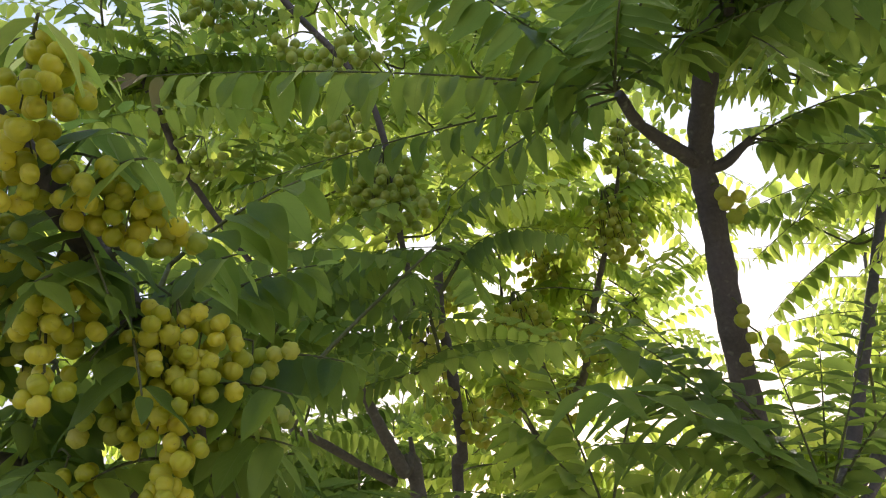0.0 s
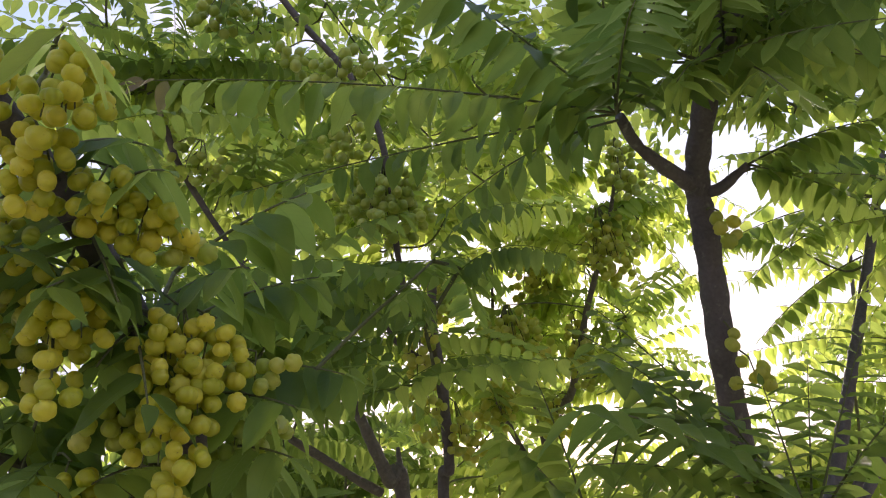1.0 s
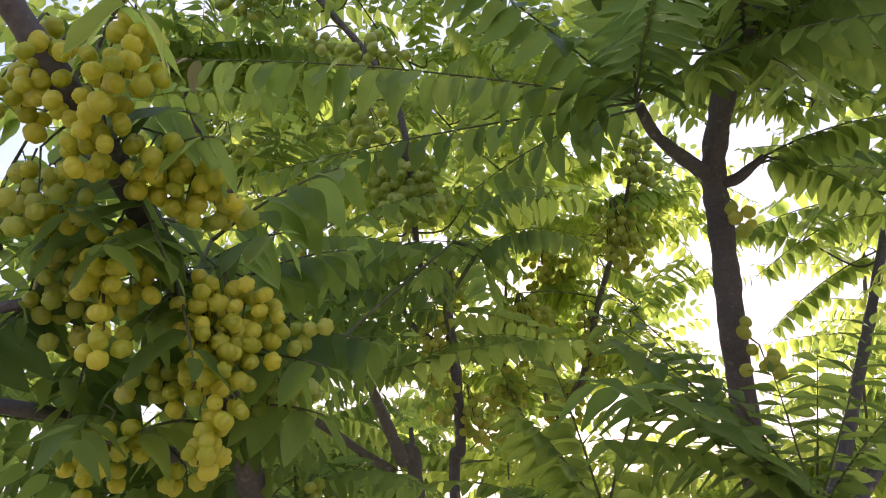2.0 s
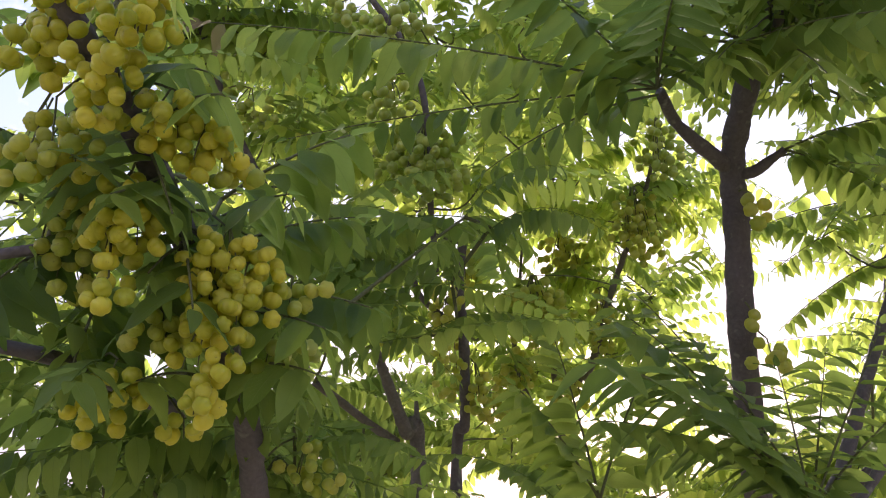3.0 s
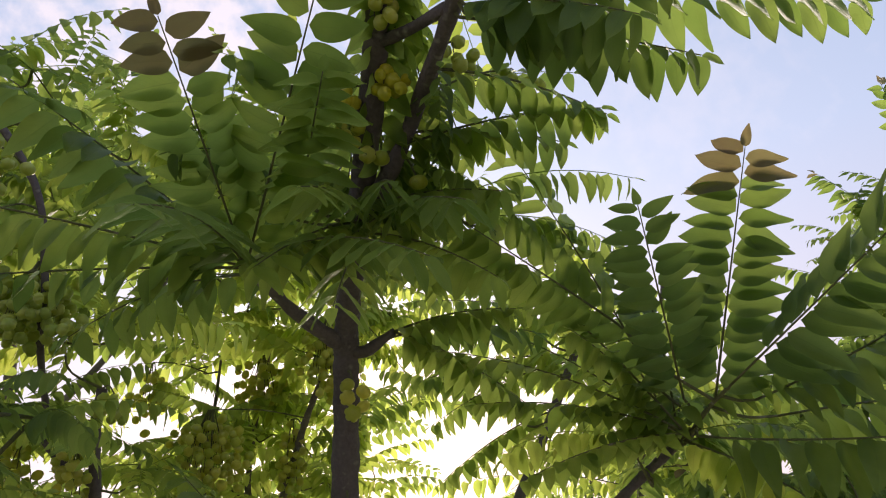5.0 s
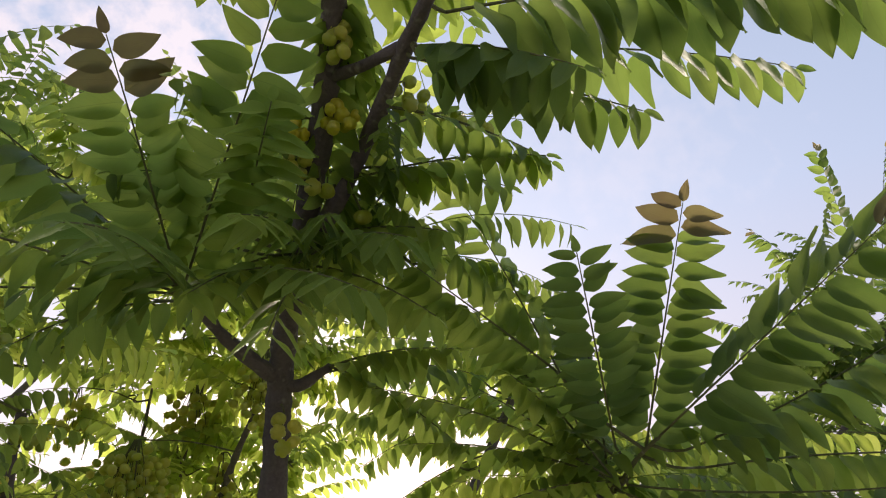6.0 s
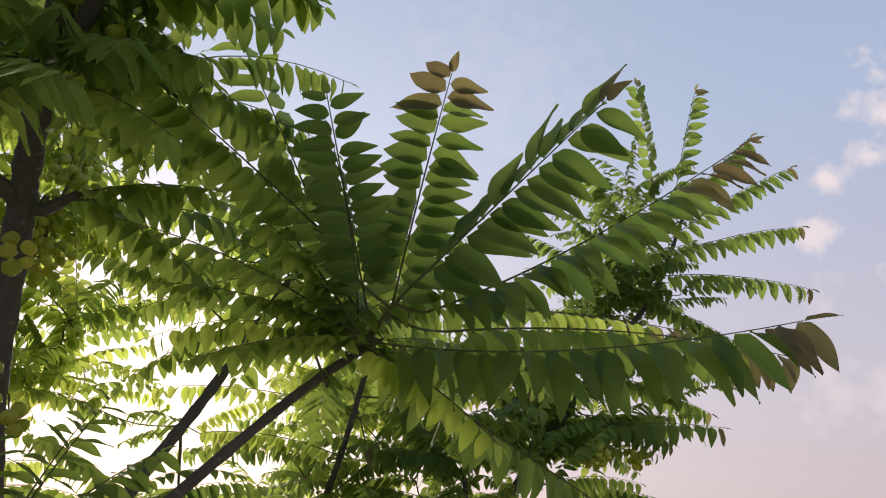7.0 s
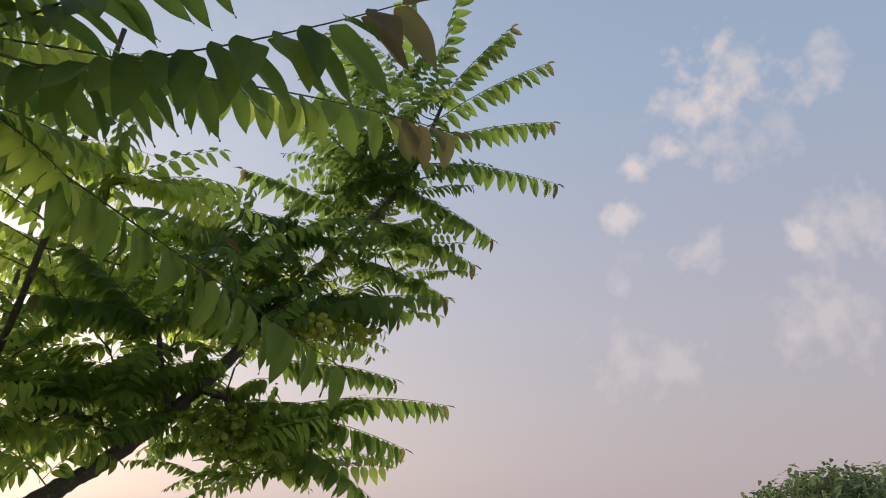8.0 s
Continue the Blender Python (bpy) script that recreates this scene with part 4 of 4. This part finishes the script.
for c, s, n, m in (
    ((-0.006, 1.146, 2.206), (0.080, 0.06, 0.070), 95, BERRY_GREEN), ((-0.056, 0.943, 2.329), (0.060, 0.04, 0.040), 42, BERRY_GREEN),
    ((-0.253, 1.030, 2.536), (0.06, 0.04, 0.05), 34, BERRY_GREEN), ((-0.147, 1.020, 2.418), (0.03, 0.03, 0.03), 14, BERRY_GREEN),
    ((-0.339, 1.219, 2.362), (0.06, 0.04, 0.045), 34, BERRY_GREEN), ((-0.430, 1.198, 2.423), (0.05, 0.04, 0.02), 16, BERRY_GREEN),
    ((-0.068, 1.096, 2.307), (0.05, 0.04, 0.04), 24, BERRY_GREEN), ((0.033, 1.452, 1.945), (0.04, 0.04, 0.10), 44, BERRY_MIX),
    ((0.035, 1.413, 2.036), (0.04, 0.04, 0.05), 26, BERRY_MIX), ((0.092, 1.509, 1.882), (0.05, 0.04, 0.05), 40, BERRY_MIX),
    ((0.101, 1.311, 2.088), (0.03, 0.03, 0.03), 16, BERRY_GREEN), ((-0.201, 1.248, 2.150), (0.02, 0.02, 0.05), 10, BERRY_GREEN),
    ((0.136, 1.573, 1.854), (0.05, 0.04, 0.03), 26, BERRY_MIX)):
    berries(back, c, s, n if n == 95 else round(n * 0.7), 0.0102, m, near=(n == 95))
crown(back, (-0.117, 1.485, 2.421), (0.36, 0.12, 0.25), 44, 71, (LEAF, LEAF_SUNLIT), size=(0.7, 0.95))
crown(back, (-0.450, 1.205, 2.538), (0.22, 0.12, 0.18), 26, 72, (LEAF, LEAF_SUNLIT), size=(0.7, 0.95))
crown(back, (-0.195, 1.213, 1.977), (0.12, 0.10, 0.12), 13, 73, (LEAF, LEAF_SHADED), size=(0.7, 0.9))
crown(back, (0.198, 1.962, 1.828), (0.28, 0.12, 0.08), 14, 74, (LEAF, LEAF_SUNLIT), size=(0.7, 0.9))
crown(back, (-0.235, 1.035, 1.985), (0.14, 0.08, 0.1), 9, 75, (LEAF, LEAF_SHADED), size=(0.6, 0.8))

rear = tree_thing(Vector((0.328, 2.212, 1.736)) * Vector((1, 1, 0)), "gooseberry tree with strings of green and yellow fruit")
R0 = Vector((0.320, 2.159, 1.732))
limb(rear, "trunk", [(R0.x, R0.y, 0), (R0.x, R0.y, 0.9), (0.361, 2.047, 1.860), (0.428, 1.915, 2.031), (0.471, 1.787, 2.196), (0.524, 1.663, 2.349), (0.551, 1.551, 2.478)], 0.016, 0.004, BARK_GREY, 0.1)
limb(rear, "branch", [(0.342, 2.117, 1.828), (0.243, 2.025, 2.054), (0.251, 1.952, 2.222), (0.262, 1.885, 2.376)], 0.010, 0.003, BARK_GREY, 0.1)
limb(rear, "branch", [(0.370, 2.098, 1.867), (0.349, 2.050, 2.109), (0.369, 1.963, 2.308), (0.401, 1.888, 2.478)], 0.010, 0.003, BARK_GREY, 0.1)
for c, s, n, m in (
    ((0.546, 1.516, 2.434), (0.06, 0.05, 0.08), 50, BERRY_GREEN), ((0.505, 1.632, 2.298), (0.07, 0.05, 0.09), 70, BERRY_MIX),
    ((0.442, 1.832, 2.095), (0.03, 0.03, 0.10), 40, BERRY_MIX), ((0.254, 1.682, 2.089), (0.09, 0.06, 0.09), 90, BERRY_MIX),
    ((0.210, 1.789, 1.974), (0.05, 0.05, 0.06), 40, BERRY_MIX), ((0.363, 1.857, 2.301), (0.07, 0.05, 0.07), 50, BERRY_MIX),
    ((0.372, 1.900, 1.948), (0.06, 0.05, 0.05), 36, BERRY_MIX)):
    berries(rear, c, s, round(n * 1.0), 0.0112, m)
crown(rear, (0.430, 1.753, 2.407), (0.22, 0.12, 0.20), 22, 87, (LEAF_SUNLIT, LEAF), size=(0.65, 0.9))
crown(back, (-0.514, 1.170, 2.747), (0.16, 0.1, 0.06), 8, 70, (LEAF, LEAF_SUNLIT), size=(0.6, 0.85))
crown(rear, (-0.106, 1.223, 2.699), (0.28, 0.12, 0.06), 11, 80, (LEAF, LEAF_SUNLIT), size=(0.6, 0.85))
crown(rear, (0.301, 1.367, 2.688), (0.30, 0.12, 0.14), 24, 88, (LEAF_SUNLIT, LEAF), size=(0.7, 0.95))
crown(rear, (0.399, 2.043, 2.371), (0.34, 0.16, 0.26), 42, 81, (LEAF_SUNLIT, LEAF_SUNLIT, LEAF), size=(0.75, 1.0))
crown(rear, (0.361, 1.860, 2.801), (0.42, 0.2, 0.22), 46, 82, (LEAF_SUNLIT, LEAF), size=(0.75, 1.0))
crown(rear, (0.349, 2.200, 2.014), (0.34, 0.16, 0.14), 15, 83, (LEAF_SUNLIT, LEAF_SUNLIT, LEAF), size=(0.75, 1.0))
crown(rear, (-0.357, 2.013, 2.800), (0.5, 0.2, 0.4), 60, 84, (LEAF_SUNLIT, LEAF), size=(0.8, 1.0))
crown(rear, (-0.751, 2.056, 2.249), (0.4, 0.2, 0.25), 26, 85, (LEAF_SUNLIT, LEAF), size=(0.8, 1.0))
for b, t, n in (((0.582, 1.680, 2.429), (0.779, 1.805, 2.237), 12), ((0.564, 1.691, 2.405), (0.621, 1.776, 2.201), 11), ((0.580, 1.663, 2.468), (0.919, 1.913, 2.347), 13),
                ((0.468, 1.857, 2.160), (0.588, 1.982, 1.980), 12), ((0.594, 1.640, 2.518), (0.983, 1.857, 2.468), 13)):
    frond(rear, b, t, n, 0.044, 50, mat=LEAF_SUNLIT)

right_rear = tree_thing(Vector((1.305, 2.001, 1.581)) * Vector((1, 1, 0)), "gooseberry tree with layered, sunlit pale fronds")
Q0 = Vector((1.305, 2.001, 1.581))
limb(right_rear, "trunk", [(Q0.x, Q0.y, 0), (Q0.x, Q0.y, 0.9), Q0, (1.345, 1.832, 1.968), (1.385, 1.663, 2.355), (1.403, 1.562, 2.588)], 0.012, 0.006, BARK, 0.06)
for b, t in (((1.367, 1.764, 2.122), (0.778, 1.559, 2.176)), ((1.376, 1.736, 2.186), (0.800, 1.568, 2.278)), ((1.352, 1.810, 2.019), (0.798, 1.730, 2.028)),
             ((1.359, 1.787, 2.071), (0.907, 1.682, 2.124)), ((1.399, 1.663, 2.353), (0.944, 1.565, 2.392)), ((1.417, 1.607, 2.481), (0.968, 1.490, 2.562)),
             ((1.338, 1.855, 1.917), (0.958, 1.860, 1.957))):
    frond(right_rear, b, t, 14, 0.052, 55, mat=LEAF_SUNLIT)
crown(right_rear, (1.227, 1.591, 2.290), (0.16, 0.12, 0.24), 14, 91, (LEAF, LEAF_SUNLIT), size=(0.7, 0.95))
crown(right_rear, (1.849, 1.917, 2.018), (0.34, 0.15, 0.14), 20, 94, (LEAF_SUNLIT, LEAF), size=(0.75, 1.0))
crown(right_rear, (1.277, 2.156, 1.970), (0.4, 0.2, 0.12), 14, 92, (LEAF, LEAF_SUNLIT), size=(0.7, 0.95))
crown(right_rear, (0.651, 2.206, 2.160), (0.2, 0.15, 0.12), 9, 95, (LEAF, LEAF_SUNLIT), size=(0.6, 0.85))
crown(right_rear, (1.482, 1.916, 2.169), (0.2, 0.2, 0.12), 8, 93, (LEAF, LEAF_SUNLIT), size=(0.7, 0.95))

crown(back, (-0.141, 1.557, 2.138), (0.14, 0.1, 0.10), 10, 79, (LEAF, LEAF_SHADED), size=(0.5, 0.75))
crown(back, (0.005, 1.642, 2.121), (0.2, 0.12, 0.12), 10, 77, (LEAF_SUNLIT, LEAF), size=(0.6, 0.85))
crown(rear, (0.249, 2.081, 2.263), (0.16, 0.12, 0.12), 9, 89, (LEAF_SUNLIT, LEAF), size=(0.6, 0.85))
berries(back, (-0.081, 1.539, 2.023), (0.05, 0.04, 0.06), 30, 0.0112, BERRY_MIX)
berries(rear, (0.100, 1.886, 2.274), (0.05, 0.05, 0.08), 34, 0.0112, BERRY_MIX)
crown(back, (-0.289, 1.384, 1.689), (0.22, 0.12, 0.05), 9, 76, (LEAF_SHADED, LEAF), size=(0.7, 0.9))
crown(middle, (0.309, 1.070, 1.647), (0.16, 0.12, 0.05), 6, 23, (LEAF, LEAF_SHADED), size=(0.6, 0.8))
crown(rear, (0.582, 1.725, 1.679), (0.34, 0.15, 0.08), 18, 86, (LEAF, LEAF_SUNLIT), size=(0.8, 1.0))
crown(slim, (1.031, 1.577, 1.663), (0.34, 0.15, 0.10), 20, 52, (LEAF, LEAF_SUNLIT), size=(0.7, 0.9))
crown(arching, (0.861, 1.512, 1.734), (0.2, 0.12, 0.14), 5, 42, (LEAF, LEAF_SHADED), size=(0.6, 0.85))

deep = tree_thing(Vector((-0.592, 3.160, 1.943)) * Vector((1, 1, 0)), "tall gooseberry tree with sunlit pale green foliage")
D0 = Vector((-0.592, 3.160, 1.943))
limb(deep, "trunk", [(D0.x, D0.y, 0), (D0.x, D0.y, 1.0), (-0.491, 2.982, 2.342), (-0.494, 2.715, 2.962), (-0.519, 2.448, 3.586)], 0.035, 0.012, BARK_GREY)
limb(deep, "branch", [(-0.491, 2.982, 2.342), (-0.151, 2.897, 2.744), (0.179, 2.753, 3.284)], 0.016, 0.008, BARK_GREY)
crown(deep, (0.037, 2.667, 3.251), (0.7, 0.3, 0.45), 32, 101, (LEAF_SUNLIT, LEAF_SUNLIT, LEAF), size=(0.9, 1.2))
crown(deep, (-0.973, 2.626, 3.236), (0.6, 0.3, 0.6), 50, 102, (LEAF_SUNLIT, LEAF_SUNLIT, LEAF), size=(0.9, 1.2))
crown(deep, (0.018, 2.982, 2.270), (0.7, 0.3, 0.25), 18, 103, (LEAF_SUNLIT, LEAF_SUNLIT, LEAF), size=(0.9, 1.2))
crown(deep, (-1.446, 2.661, 2.207), (0.6, 0.3, 0.3), 26, 104, (LEAF_SUNLIT, LEAF), size=(0.9, 1.2))

edge = tree_thing(Vector((1.454, 2.519, 1.596)) * Vector((1, 1, 0)), "gooseberry tree low in the gap beside the sun")
G0 = Vector((1.454, 2.519, 1.596))
limb(edge, "trunk", [(G0.x, G0.y, 0), (G0.x, G0.y, 1.2), (1.455, 2.500, 1.649), (1.461, 2.360, 2.033), (1.472, 2.251, 2.330), (1.488, 2.136, 2.644)], 0.010, 0.006, BARK_GREY)
crown(edge, (1.591, 3.187, 1.817), (0.6, 0.3, 0.16), 30, 111, (LEAF_SUNLIT, LEAF), size=(0.8, 1.1))
crown(edge, (1.891, 2.891, 2.271), (0.35, 0.3, 0.25), 20, 112, (LEAF_SUNLIT, LEAF), size=(0.8, 1.1))
berries(edge, (1.448, 2.634, 1.809), (0.08, 0.06, 0.09), 60, 0.0115, BERRY_MIX)

crown(deep, (-0.345, 2.457, 2.021), (0.36, 0.2, 0.12), 26, 105, (LEAF, LEAF_SHADED), size=(0.8, 1.1))
crown(deep, (-0.071, 2.581, 1.947), (0.3, 0.2, 0.10), 18, 106, (LEAF, LEAF_SHADED), size=(0.8, 1.1))
crown(deep, (-0.679, 2.433, 1.855), (0.36, 0.2, 0.14), 24, 107, (LEAF, LEAF_SHADED), size=(0.8, 1.1))
crown(rear, (-0.218, 2.515, 1.792), (0.3, 0.2, 0.10), 18, 90, (LEAF, LEAF_SHADED), size=(0.8, 1.1))
crown(back, (-0.334, 1.633, 1.907), (0.16, 0.1, 0.06), 8, 78, (LEAF_SHADED, LEAF), size=(0.6, 0.8))

# ---- leaves further back that close the gaps ----
crown(rear, (0.556, 2.072, 2.086), (0.14, 0.14, 0.1), 10, 121, (LEAF, LEAF_SUNLIT), size=(0.55, 0.8))
crown(rear, (0.609, 1.802, 2.491), (0.16, 0.14, 0.14), 12, 122, (LEAF, LEAF_SUNLIT), size=(0.55, 0.8))
crown(right_rear, (1.28, 1.196, 1.982), (0.16, 0.14, 0.06), 8, 132, (LEAF, LEAF_SUNLIT), size=(0.55, 0.8))
crown(back, (-0.326, 1.096, 2.571), (0.13, 0.10, 0.06), 8, 125, (LEAF, LEAF_SUNLIT), size=(0.5, 0.75))

# ---- broad tree far off ----
def far_tree(foot, height, width):
    ob = new("broadleaf_tree")
    ob.location = foot
    tagged(ob, "distant dark green tree with a rounded leafy top", "tree")
    rng = random.Random(77)
    limb(ob, "trunk", [Vector(foot), Vector(foot) + Vector((0.1, 0, height * 0.4)), Vector(foot) + Vector((0, 0, height * 0.8))], 0.22, 0.06, BARK_GREY)
    for k in range(7):
        a = k * 0.9
        p = Vector(foot) + Vector((0, 0, height * (0.35 + 0.05 * k)))
        limb(ob, "branch", [p, p + Vector((math.cos(a), math.sin(a), 0.2)) * width * 0.16, p + Vector((math.cos(a), math.sin(a), 0.28)) * width * 0.26], 0.08, 0.02, BARK_GREY)
    verts, faces, uvs = [], [], []
    V, F, U = leaflet_arrays(5, 0.3, 0.2, 0.45)
    clumps = []
    while len(clumps) < 150:
        q = Vector((rng.uniform(-1, 1), rng.uniform(-1, 1), rng.uniform(-1, 1)))
        if 0.45 < q.length < 1:
            clumps.append(Vector((q.x * width / 2, q.y * width / 2, height * 0.68 + q.z * height * 0.32)))
    for c in clumps:
        for _ in range(44):
            p = c + Vector((rng.gauss(0, 0.22), rng.gauss(0, 0.22), rng.gauss(0, 0.16)))
            m = Matrix.Translation(p) @ Euler((rng.uniform(-1.2, 0.6), rng.uniform(-0.6, 0.6), rng.uniform(0, 6.3))).to_matrix().to_4x4() @ Matrix.Scale(rng.uniform(0.16, 0.26), 4)
            k = len(verts)
            verts += [m @ Vector(q) for q in V]
            faces += [tuple(i + k for i in q) for q in F]
            uvs += U
    under("crown", mesh_of("crown", verts, faces, LEAF_FAR, uvs), ob)["kind"] = "stuff"


FAR_TOP = Vector((20.017, 5.617, 1.827))
far_tree((FAR_TOP.x + 0.6, FAR_TOP.y, 0), FAR_TOP.z + 0.15, 5.8)
